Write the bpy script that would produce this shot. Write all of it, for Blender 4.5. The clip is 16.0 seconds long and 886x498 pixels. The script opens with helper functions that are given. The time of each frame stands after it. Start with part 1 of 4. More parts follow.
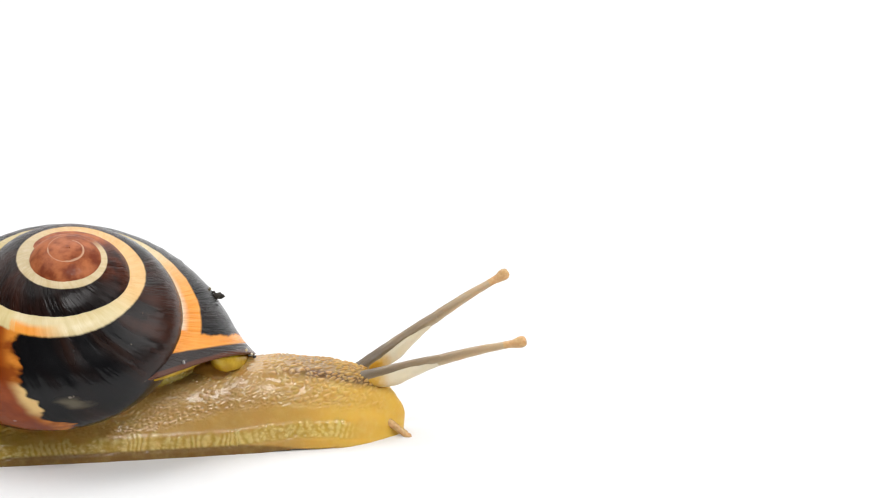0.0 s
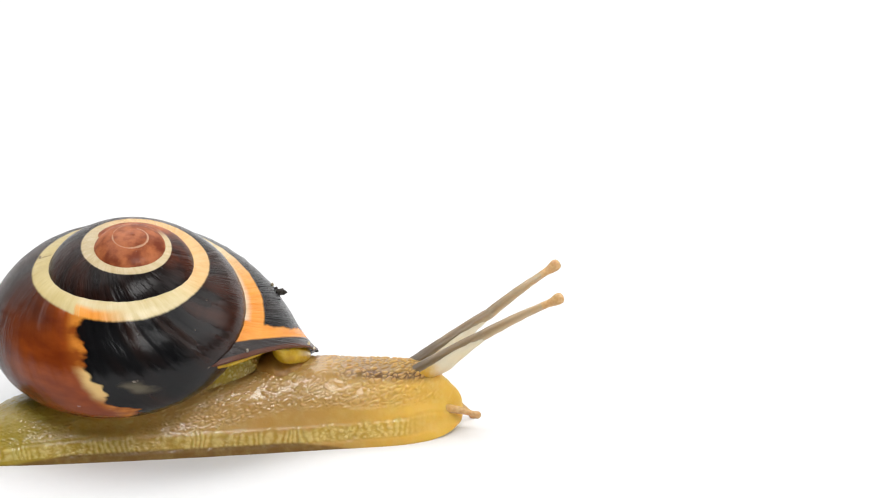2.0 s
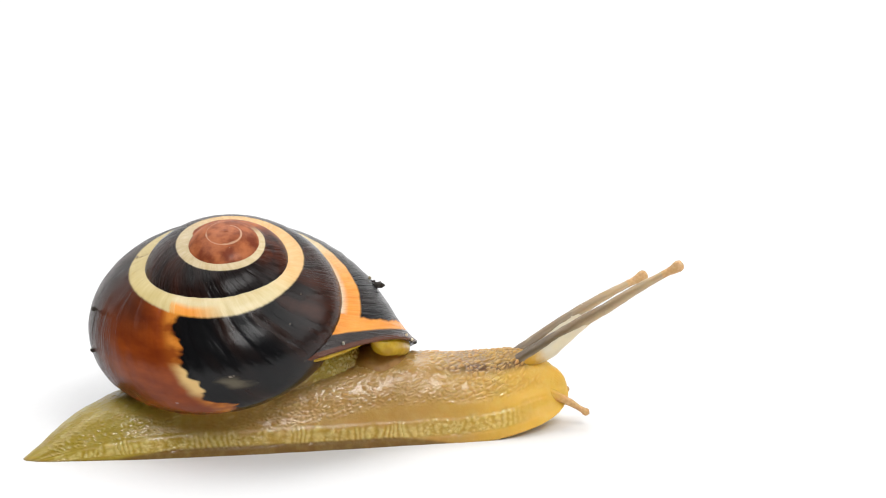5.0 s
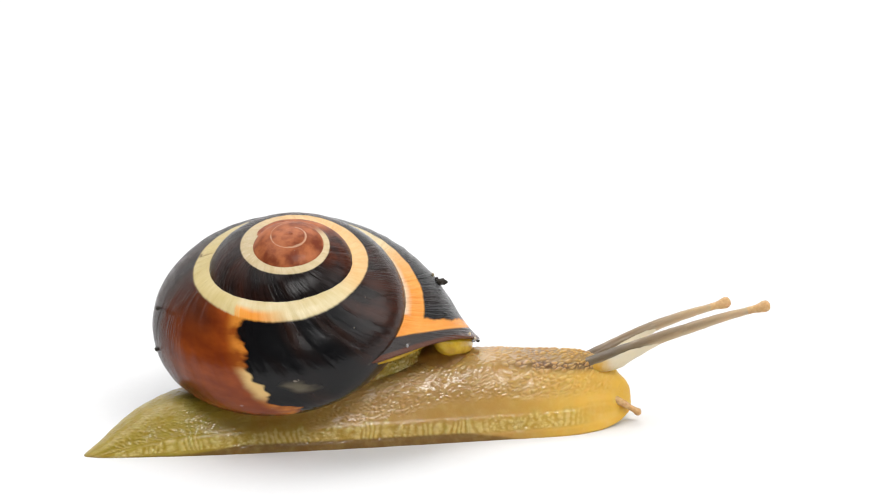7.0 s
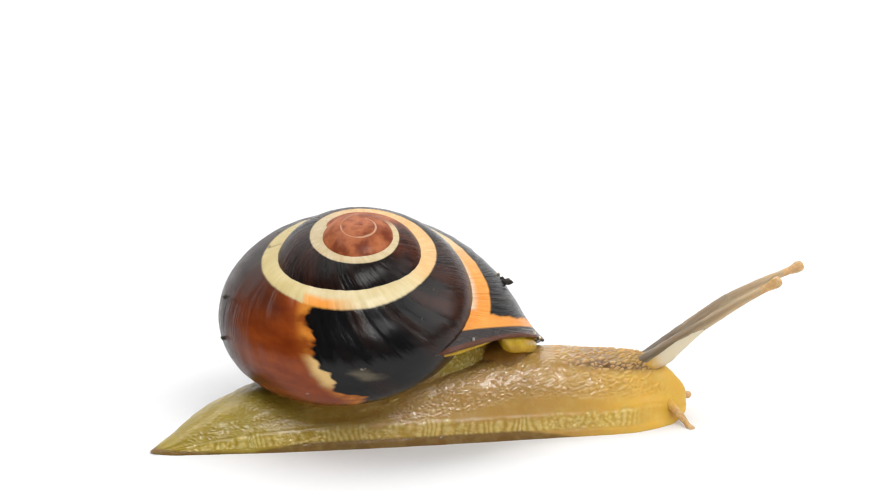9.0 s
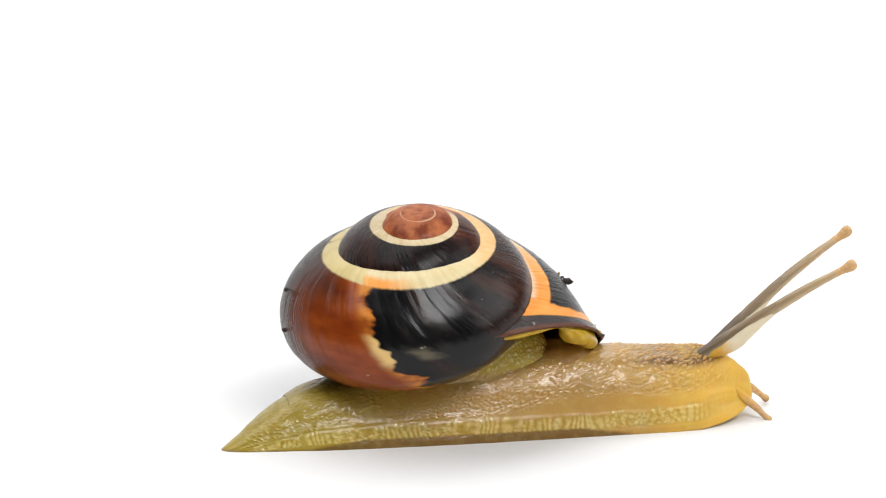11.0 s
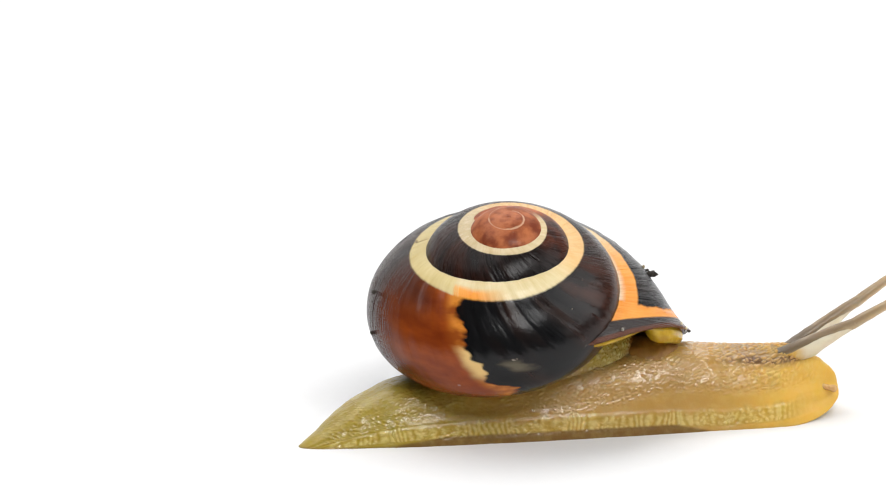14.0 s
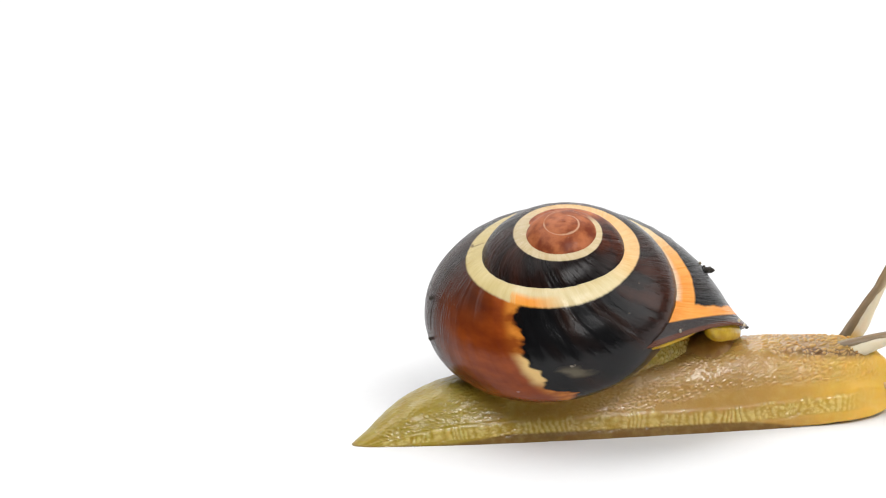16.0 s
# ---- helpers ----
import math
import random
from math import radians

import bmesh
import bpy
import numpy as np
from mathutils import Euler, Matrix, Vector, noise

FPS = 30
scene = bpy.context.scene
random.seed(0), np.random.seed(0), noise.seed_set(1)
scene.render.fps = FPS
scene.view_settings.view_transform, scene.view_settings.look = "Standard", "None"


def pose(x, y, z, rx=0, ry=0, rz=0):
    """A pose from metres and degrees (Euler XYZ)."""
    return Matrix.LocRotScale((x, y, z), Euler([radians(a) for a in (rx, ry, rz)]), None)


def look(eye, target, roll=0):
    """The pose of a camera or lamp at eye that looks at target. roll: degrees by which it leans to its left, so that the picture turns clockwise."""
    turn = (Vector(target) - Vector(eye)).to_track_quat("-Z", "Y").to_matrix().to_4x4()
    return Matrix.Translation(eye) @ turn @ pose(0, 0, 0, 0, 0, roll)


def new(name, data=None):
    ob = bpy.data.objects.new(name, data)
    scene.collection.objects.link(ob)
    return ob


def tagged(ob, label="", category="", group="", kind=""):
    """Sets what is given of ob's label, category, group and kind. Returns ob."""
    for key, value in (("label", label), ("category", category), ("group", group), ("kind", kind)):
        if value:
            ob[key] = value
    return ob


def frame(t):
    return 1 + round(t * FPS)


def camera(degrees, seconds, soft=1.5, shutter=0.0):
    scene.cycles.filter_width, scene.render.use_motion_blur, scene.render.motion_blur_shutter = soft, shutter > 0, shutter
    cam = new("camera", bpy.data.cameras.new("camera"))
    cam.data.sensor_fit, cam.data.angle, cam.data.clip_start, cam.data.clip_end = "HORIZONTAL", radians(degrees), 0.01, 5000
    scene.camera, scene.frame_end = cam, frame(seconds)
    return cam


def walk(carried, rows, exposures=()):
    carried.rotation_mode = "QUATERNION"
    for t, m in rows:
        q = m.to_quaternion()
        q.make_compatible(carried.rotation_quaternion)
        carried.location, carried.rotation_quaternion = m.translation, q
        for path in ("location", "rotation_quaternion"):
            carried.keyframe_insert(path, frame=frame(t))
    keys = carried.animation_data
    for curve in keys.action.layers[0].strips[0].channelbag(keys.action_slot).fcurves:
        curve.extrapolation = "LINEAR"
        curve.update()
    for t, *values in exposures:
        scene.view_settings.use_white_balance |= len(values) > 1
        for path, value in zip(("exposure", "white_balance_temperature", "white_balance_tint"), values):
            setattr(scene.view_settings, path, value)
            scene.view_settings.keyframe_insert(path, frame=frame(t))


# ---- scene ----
MM = 0.001
cam = camera(14.0, 16.0, soft=1.1)
EYE = (0, -243.593 * MM, 70.338 * MM)
AIM = (0, 0, 14.1 * MM)
walk(cam, [(0, look(EYE, AIM)), (16.0, look(EYE, AIM))])

# ---- light: a white studio, soft lamps above and at the sides ----
world = bpy.data.worlds.new("studio")
scene.world = world
world.use_nodes = True
world.node_tree.nodes["Background"].inputs["Color"].default_value = (1.0, 0.99, 0.98, 1)
world.node_tree.nodes["Background"].inputs["Strength"].default_value = 0.04


def softbox(name, eye, target, width, depth, watts, colour=(1, 1, 1)):
    lamp = bpy.data.lights.new(name, "AREA")
    lamp.shape, lamp.size, lamp.size_y, lamp.energy, lamp.color = "RECTANGLE", width, depth, watts, colour
    ob = new(name, lamp)
    ob.matrix_world = look(eye, target)
    return ob


softbox("softbox_above", (-0.17, 0.17, 0.60), (-0.10, 0.12, 0), 1.3, 0.5, 5.45, (1.0, 0.998, 0.995))
softbox("softbox_key", (0.17, -0.46, 0.50), (0, 0, 0.01), 0.34, 0.26, 3.2, (1.0, 0.995, 0.985))
softbox("softbox_side", (0.50, -0.08, 0.3), (0, 0, 0.01), 0.5, 0.38, 1.35, (1.0, 0.995, 0.99))
softbox("softbox_back", (0.0, 0.42, 0.7), (0, 0.56, 0.1), 1.2, 0.4, 1.6)


# ---- materials ----
class Nodes:
    """Shortcuts for a node material."""

    def __init__(self, name):
        self.mat = bpy.data.materials.new(name)
        self.mat.use_nodes = True
        self.tree = self.mat.node_tree
        self.bsdf = self.tree.nodes["Principled BSDF"]

    def node(self, kind):
        return self.tree.nodes.new(kind)

    def put(self, socket, value):
        if hasattr(value, "is_output"):
            self.tree.links.new(value, socket)
        elif isinstance(value, (tuple, list)) and len(value) == 3 and socket.type == "RGBA":
            socket.default_value = (*value, 1)
        else:
            socket.default_value = value

    def math(self, op, a, b=0.0, c=0.0):
        n = self.node("ShaderNodeMath")
        n.operation = op
        for s, v in zip(n.inputs, (a, b, c)):
            self.put(s, v)
        return n.outputs[0]

    def step(self, x, lo, hi):
        """0 below lo, 1 above hi, smooth between."""
        n = self.node("ShaderNodeMapRange")
        n.interpolation_type = "SMOOTHSTEP"
        self.put(n.inputs["Value"], x)
        self.put(n.inputs["From Min"], lo)
        self.put(n.inputs["From Max"], hi)
        return n.outputs[0]

    def mix(self, f, a, b):
        n = self.node("ShaderNodeMix")
        n.data_type = "RGBA"
        self.put(n.inputs["Factor"], f)
        self.put(n.inputs[6], a)
        self.put(n.inputs[7], b)
        return n.outputs[2]

    def attr(self, name):
        n = self.node("ShaderNodeAttribute")
        n.attribute_name = name
        return n.outputs["Fac"]

    def vec(self, x, y, z=0.0):
        n = self.node("ShaderNodeCombineXYZ")
        for s, v in zip(n.inputs, (x, y, z)):
            self.put(s, v)
        return n.outputs[0]

    def place(self):
        """x, y, z of the object's own space, in millimetres."""
        n = self.node("ShaderNodeSeparateXYZ")
        self.tree.links.new(self.node("ShaderNodeTexCoord").outputs["Object"], n.inputs[0])
        return [self.math("MULTIPLY", o, 1000.0) for o in n.outputs]

    def noise(self, vector, scale, detail=3.0, rough=0.55):
        n = self.node("ShaderNodeTexNoise")
        self.put(n.inputs["Vector"], vector)
        self.put(n.inputs["Scale"], scale)
        self.put(n.inputs["Detail"], detail)
        self.put(n.inputs["Roughness"], rough)
        return n.outputs["Fac"]

    def bump(self, height, strength, distance):
        n = self.node("ShaderNodeBump")
        self.put(n.inputs["Height"], height)
        self.put(n.inputs["Strength"], strength)
        self.put(n.inputs["Distance"], distance)
        self.tree.links.new(n.outputs[0], self.bsdf.inputs["Normal"])
        self.tree.links.new(n.outputs[0], self.bsdf.inputs["Coat Normal"])

    def set(self, **values):
        for k, v in values.items():
            self.put(self.bsdf.inputs[k.replace("_", " ")], v)
        return self.mat


def paper_material():
    n = Nodes("white_paper")
    x, y, z = n.place()
    grain = n.noise(n.vec(x, y, z), 1.5, 4)
    n.bump(grain, 0.05, 0.00005)
    return n.set(Base_Color=n.mix(grain, (0.73, 0.73, 0.735), (0.75, 0.75, 0.755)), Roughness=0.9, Specular_IOR_Level=0.1)


def shell_material():
    n = Nodes("banded_shell")
    turn, v, lip = n.attr("turn"), n.attr("across"), n.attr("lip")
    grow = n.math("ADD", turn, n.math("MULTIPLY", v, 0.2))
    # growth lines: fine streaks that cross the whorls
    lines = n.noise(n.vec(n.math("MULTIPLY", grow, 78.0), n.math("MULTIPLY", v, 5.0)), 1.0, 5, 0.72)
    broad = n.noise(n.vec(n.math("MULTIPLY", grow, 20.0), n.math("MULTIPLY", v, 1.6), 4.0), 1.0, 3)
    blot = n.noise(n.vec(n.math("MULTIPLY", turn, 14.0), n.math("MULTIPLY", v, 9.0), 9.0), 1.0, 4)
    ragged = n.noise(n.vec(n.math("MULTIPLY", grow, 30.0), n.math("MULTIPLY", v, 16.0), 2.0), 1.0, 3)

    black = n.mix(n.step(broad, 0.45, 0.75), (0.004, 0.004, 0.0045), (0.020, 0.009, 0.006))
    wine = n.mix(n.step(broad, 0.35, 0.7), (0.007, 0.004, 0.0035), (0.038, 0.012, 0.007))
    brown = n.mix(n.step(blot, 0.2, 0.85), (0.13, 0.019, 0.003), (0.31, 0.062, 0.008))
    cream = n.mix(n.step(n.math("ADD", n.math("MULTIPLY", lines, 0.55), n.math("MULTIPLY", blot, 0.45)), 0.3, 0.72), (0.56, 0.44, 0.21), (0.70, 0.60, 0.37))
    orange = n.mix(n.step(n.math("ADD", n.math("MULTIPLY", lines, 0.55), n.math("MULTIPLY", blot, 0.45)), 0.3, 0.72), (0.78, 0.26, 0.03), (0.84, 0.37, 0.07))
    px, py, pz = n.place()
    mottle = n.noise(n.vec(px, py, pz), 0.9, 4)
    redcap = n.mix(n.step(mottle, 0.3, 0.7), (0.155, 0.030, 0.010), (0.42, 0.130, 0.047))

    # body colour along the coil
    rust = n.mix(n.step(broad, 0.35, 0.7), (0.007, 0.005, 0.0045), (0.05, 0.016, 0.009))
    front = n.math("MULTIPLY", n.step(turn, -2.02, -1.92), n.step(n.math("ADD", turn, n.math("MULTIPLY", blot, 0.2)), -1.55, -1.75))
    body = n.mix(n.step(turn, -1.25, -1.1), n.mix(n.math("MULTIPLY", front, 0.85), wine, (0.005, 0.004, 0.004)), rust)
    body = n.mix(n.step(n.math("ADD", turn, n.math("MULTIPLY", blot, 0.12)), -0.97, -0.85), body, black)
    lobes = n.noise(n.vec(n.math("MULTIPLY", grow, 10.0), n.math("MULTIPLY", v, 9.0), 6.0), 1.0, 2)
    old = n.math("ADD", grow, n.math("MULTIPLY", n.math("SUBTRACT", lobes, 0.5), 0.105))
    old = n.math("ADD", old, n.math("MULTIPLY", n.math("SUBTRACT", ragged, 0.5), 0.025))
    streaky = n.math("ADD", grow, n.math("MULTIPLY", n.math("SUBTRACT", lines, 0.5), 0.05))
    brown = n.mix(n.math("MULTIPLY", n.math("MULTIPLY", n.step(v, 0.30, 0.12), n.step(grow, -0.70, -0.62)), 0.75), brown, wine)
    darker = n.mix(n.step(streaky, -0.66, -0.5), brown, wine)
    after = n.mix(n.step(streaky, -0.42, -0.3), darker, black)
    pale = n.math("MULTIPLY", n.step(n.math("ADD", v, n.math("MULTIPLY", blot, 0.1)), 0.33, 0.38), n.step(v, 0.50, 0.42))
    scar = n.mix(pale, n.mix(n.step(blot, 0.42, 0.68), (0.24, 0.055, 0.008), (0.62, 0.22, 0.03)), (0.66, 0.44, 0.17))
    after = n.mix(n.step(n.math("ADD", grow, n.math("MULTIPLY", n.math("SUBTRACT", blot, 0.5), 0.03)), -0.712, -0.690), scar, after)
    body = n.mix(n.step(old, -0.724, -0.715), body, after)
    # a worn grey smear on the black
    smear = n.math("MULTIPLY", n.step(n.math("ABSOLUTE", n.math("ADD", n.math("ADD", old, 0.765), n.math("MULTIPLY", n.math("SUBTRACT", v, 0.4), 0.25))), 0.022, 0.004), n.step(n.math("ABSOLUTE", n.math("SUBTRACT", v, 0.4)), 0.05, 0.01))
    body = n.mix(n.math("MULTIPLY", smear, 0.55), body, (0.16, 0.135, 0.085))
    # pale belt along the seam
    edge = n.math("ADD", 0.06, n.math("MULTIPLY", n.step(turn, -0.95, -1.15), 0.065))
    edge = n.math("ADD", edge, n.math("MULTIPLY", n.step(turn, -1.6, -2.0), 0.05))
    edge = n.math("ADD", edge, n.math("MULTIPLY", n.step(turn, -0.7, -0.55), 0.027))
    edge = n.math("ADD", edge, n.math("MULTIPLY", n.math("SUBTRACT", lines, 0.5), 0.012))
    edge = n.math("ADD", edge, n.math("MULTIPLY", n.math("MULTIPLY", n.step(turn, -1.12, -0.86), n.step(turn, -0.5, -0.8)), 0.006))
    peach = n.mix(n.step(n.math("ADD", n.math("MULTIPLY", lines, 0.55), n.math("MULTIPLY", blot, 0.45)), 0.3, 0.72), (0.66, 0.38, 0.14), (0.74, 0.50, 0.24))
    olive = n.mix(n.step(n.math("ADD", n.math("MULTIPLY", lines, 0.55), n.math("MULTIPLY", blot, 0.45)), 0.3, 0.72), (0.52, 0.40, 0.15), (0.64, 0.53, 0.27))
    bone = n.mix(n.step(n.math("ADD", n.math("MULTIPLY", lines, 0.55), n.math("MULTIPLY", blot, 0.45)), 0.3, 0.72), (0.50, 0.38, 0.20), (0.62, 0.52, 0.34))
    belt = n.mix(n.step(turn, -1.5, -1.3), bone, peach)
    belt = n.mix(n.step(turn, -1.05, -0.93), belt, cream)
    stain = n.math("MULTIPLY", n.step(grow, -0.83, -0.745), n.step(n.math("ADD", v, n.math("MULTIPLY", blot, 0.03)), 0.03, 0.055))
    belt = n.mix(stain, belt, orange)
    belt = n.mix(n.step(streaky, -0.725, -0.705), belt, olive)
    belt = n.mix(n.step(turn, -0.5, -0.4), belt, cream)
    belt = n.mix(n.step(grow, -0.22, -0.09), belt, n.mix(n.step(n.math("ADD", v, n.math("MULTIPLY", blot, 0.02)), 0.02, 0.05), (0.74, 0.56, 0.38), orange))
    split = n.math("ABSOLUTE", n.math("ADD", n.math("ADD", grow, 0.508), n.math("MULTIPLY", n.math("SUBTRACT", ragged, 0.5), 0.05)))
    belt = n.mix(n.math("MULTIPLY", n.math("MULTIPLY", n.step(split, 0.003, 0.0012), n.step(v, 0.02, 0.03)), 0.8), belt, (0.10, 0.06, 0.03))
    body = n.mix(n.step(n.math("SUBTRACT", v, edge), -0.006, 0.006), belt, body)
    # the first whorls carry no belt
    maroon = n.mix(n.step(mottle, 0.35, 0.65), (0.020, 0.006, 0.004), (0.085, 0.022, 0.010))
    body = n.mix(n.step(n.math("ADD", turn, n.math("MULTIPLY", v, 0.25)), -1.98, -1.88), n.mix(n.step(n.math("SUBTRACT", v, edge), -0.006, 0.006), belt, maroon), body)
    body = n.mix(n.step(turn, -2.22, -2.12), redcap, body)
    # pale thread along the seam of the first whorls
    thread = n.math("MULTIPLY", n.step(n.math("ADD", n.attr("seam"), n.math("MULTIPLY", n.math("SUBTRACT", mottle, 0.5), 0.3)), 0.085, 0.015), n.step(turn, -2.0, -2.15))
    body = n.mix(n.math("MULTIPLY", thread, 0.65), body, (0.60, 0.38, 0.24))
    # orange zone and dark stripe before the lip
    fall = n.math("POWER", 2.718, n.math("MULTIPLY", v, -13.5))
    zone = n.math("ADD", 0.023, n.math("MULTIPLY", fall, 0.095))
    wob = n.math("ADD", lip, n.math("MULTIPLY", n.math("SUBTRACT", ragged, 0.5), 0.014))
    body = n.mix(n.step(n.math("SUBTRACT", wob, zone), -0.002, 0.003), orange, body)
    stripe = n.math("ADD", 0.012, n.math("MULTIPLY", fall, 0.055))
    body = n.mix(n.step(n.math("SUBTRACT", lip, stripe), -0.002, 0.002), (0.035, 0.028, 0.026), body)
    body = n.mix(n.step(n.math("SUBTRACT", lip, n.math("MULTIPLY", stripe, 0.3)), -0.003, 0.003), (0.10, 0.035, 0.02), body)
    ribs = n.noise(n.vec(n.math("MULTIPLY", grow, 42.0), n.math("MULTIPLY", v, 0.9), 12.0), 1.0, 2, 0.5)
    relief = n.math("ADD", n.math("MULTIPLY", ribs, 0.7), n.math("ADD", n.math("MULTIPLY", broad, 0.7), n.math("MULTIPLY", lines, 0.22)))
    # the younger shell bears sharper growth ridges
    young = n.step(grow, -0.66, -0.35)
    hair = n.noise(n.vec(n.math("MULTIPLY", grow, 230.0), n.math("MULTIPLY", v, 3.0), 7.0), 1.0, 3, 0.6)
    sharp = n.math("ADD", n.math("MULTIPLY", young, 0.75), n.math("MULTIPLY", n.step(grow, -0.66, -0.53), 0.6))
    sharp = n.math("ADD", sharp, n.math("MULTIPLY", n.math("MULTIPLY", n.step(turn, -1.0, -1.1), n.step(turn, -1.8, -1.6)), 0.6))
    relief = n.math("ADD", relief, n.math("MULTIPLY", n.math("MULTIPLY", hair, sharp), 1.5))
    smoothcap = n.math("ADD", 0.10, n.math("MULTIPLY", n.step(turn, -2.25, -2.05), 0.94))
    n.bump(n.math("MULTIPLY", relief, smoothcap), 0.6, 0.00024)
    rough = n.math("ADD", n.math("SUBTRACT", 0.44, n.math("MULTIPLY", smoothcap, 0.33)), n.math("MULTIPLY", n.math("MULTIPLY", lines, smoothcap), 0.24))
    # worn specks and scratches
    here = n.vec(n.math("MULTIPLY", turn, 60.0), n.math("MULTIPLY", v, 26.0), 1.0)
    worn = n.math("MULTIPLY", n.step(n.noise(here, 1.0, 2, 0.4), 0.735, 0.775), n.step(lines, 0.4, 0.55))
    body = n.mix(n.math("MULTIPLY", worn, 0.3), body, (0.50, 0.42, 0.33))
    return n.set(Base_Color=body, Roughness=n.math("ADD", rough, n.math("MULTIPLY", n.step(turn, -1.45, -1.7), 0.06)), IOR=1.5, Specular_IOR_Level=n.math("SUBTRACT", 0.25, n.math("MULTIPLY", n.step(turn, -1.45, -1.7), 0.11)), Coat_Weight=0.07, Coat_Roughness=0.05)


def skin_material():
    n = Nodes("wet_skin")
    x, y, z = n.place()
    here = n.vec(x, y, z)
    fine = n.noise(here, 1.3, 4)
    wide = n.noise(here, 0.25, 2)
    knob = n.attr("knob")
    fringe = n.attr("fringe")
    tail = (0.31, 0.225, 0.018)
    middle = (0.43, 0.25, 0.066)
    front = (0.66, 0.39, 0.052)
    col = n.mix(n.step(n.math("ADD", x, n.math("MULTIPLY", wide, 5.0)), -12.0, 1.0), tail, middle)
    col = n.mix(n.step(n.math("ADD", x, n.math("MULTIPLY", wide, 4.0)), 9.0, 18.5), col, front)
    # pale grains on a darker ground, dark along the back of the neck
    crest = n.math("ADD", z, n.math("MULTIPLY", n.math("SUBTRACT", x, 11.6), 0.12))
    span = n.math("MULTIPLY", n.step(x, 7.0, 12.0), n.step(x, 16.8, 15.4))
    stripe = n.math("MULTIPLY", n.step(crest, 4.55, 4.85), n.step(crest, 5.3, 5.08))
    back = n.math("MULTIPLY", span, n.math("MAXIMUM", n.math("MULTIPLY", n.step(crest, 4.3, 4.9), 0.72), stripe))
    ground = n.mix(n.math("MULTIPLY", back, 0.95), n.mix(0.16, col, (0.16, 0.08, 0.02)), (0.085, 0.032, 0.009))
    col = n.mix(n.attr("grain"), col, n.mix(n.step(knob, 0.0, n.math("SUBTRACT", 1.1, n.math("MULTIPLY", back, 0.45))), ground, n.mix(n.math("MULTIPLY", back, 0.8), n.mix(0.22, col, (0.56, 0.38, 0.17)), (0.30, 0.155, 0.05))))
    col = n.mix(n.math("MULTIPLY", fringe, 0.58), col, n.mix(n.step(knob, 0.2, 0.85), (0.36, 0.245, 0.03), (0.68, 0.55, 0.21)))
    # darker brown towards the foot's bottom edge, reaching higher along the middle
    low_band = n.math("ADD", n.math("SUBTRACT", n.math("MULTIPLY", n.step(x, 13.0, 8.0), 0.6), 0.25), n.math("MULTIPLY", n.math("MULTIPLY", n.step(x, -15.0, -9.0), n.step(x, 10.0, 5.0)), 0.58))
    col = n.mix(n.math("MULTIPLY", n.math("MULTIPLY", n.step(n.math("SUBTRACT", z, low_band), 0.12, -0.12), 0.85), 1.0), col, (0.15, 0.078, 0.022))
    col = n.mix(n.math("MULTIPLY", n.step(fine, 0.4, 0.8), 0.14), col, (0.75, 0.62, 0.25))
    relief = n.math("ADD", n.math("MULTIPLY", fine, 0.25), n.math("MULTIPLY", n.noise(here, 4.5, 3), 0.25))
    n.bump(relief, 0.35, 0.00012)
    wet = n.math("ADD", 0.08, n.math("MULTIPLY", n.math("MULTIPLY", n.attr("grain"), n.step(x, 15.0, 10.0)), 0.62))
    wet = n.math("ADD", wet, n.math("MULTIPLY", fringe, 0.25))
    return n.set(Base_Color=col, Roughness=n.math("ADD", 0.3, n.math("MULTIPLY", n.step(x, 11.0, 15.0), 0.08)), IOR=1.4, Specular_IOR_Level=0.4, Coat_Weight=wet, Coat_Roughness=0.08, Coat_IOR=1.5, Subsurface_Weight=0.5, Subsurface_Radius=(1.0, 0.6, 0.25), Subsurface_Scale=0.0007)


def stalk_material(name, start):
    """Grey-brown skin, paler below, turning tan towards the bulb; start: how far up the stalk the piece begins."""
    n = Nodes(name)
    x, y, z = n.place()
    fine = n.noise(n.vec(n.math("MULTIPLY", x, 0.5), y, z), 5.0, 4)
    far = n.math("ADD", x, start)
    up = n.step(n.math("ADD", z, n.math("MULTIPLY", fine, 0.25)), -0.25, 0.5)
    col = n.mix(up, (0.48, 0.37, 0.22), (0.20, 0.135, 0.07))
    col = n.mix(n.math("MULTIPLY", n.math("MULTIPLY", n.step(far, 6.0, 2.0), up), 0.75), col, (0.075, 0.055, 0.035))
    streak = n.noise(n.vec(n.math("MULTIPLY", x, 0.3), n.math("MULTIPLY", y, 2.2), n.math("MULTIPLY", z, 2.2)), 1.0, 3)
    col = n.mix(n.math("MULTIPLY", n.step(streak, 0.45, 0.75), 0.5), col, (0.13, 0.09, 0.045))
    col = n.mix(n.math("MULTIPLY", n.step(streak, 0.5, 0.28), 0.4), col, (0.55, 0.45, 0.30))
    col = n.mix(n.math("MULTIPLY", n.step(far, 6.5, 13.0), 0.75), col, (0.47, 0.35, 0.20))
    n.bump(fine, 0.4, 0.00008)
    return n.set(Base_Color=col, Roughness=0.36, IOR=1.38, Coat_Weight=0.25, Coat_Roughness=0.15, Subsurface_Weight=0.6, Subsurface_Radius=(1.0, 0.7, 0.4), Subsurface_Scale=0.0008)


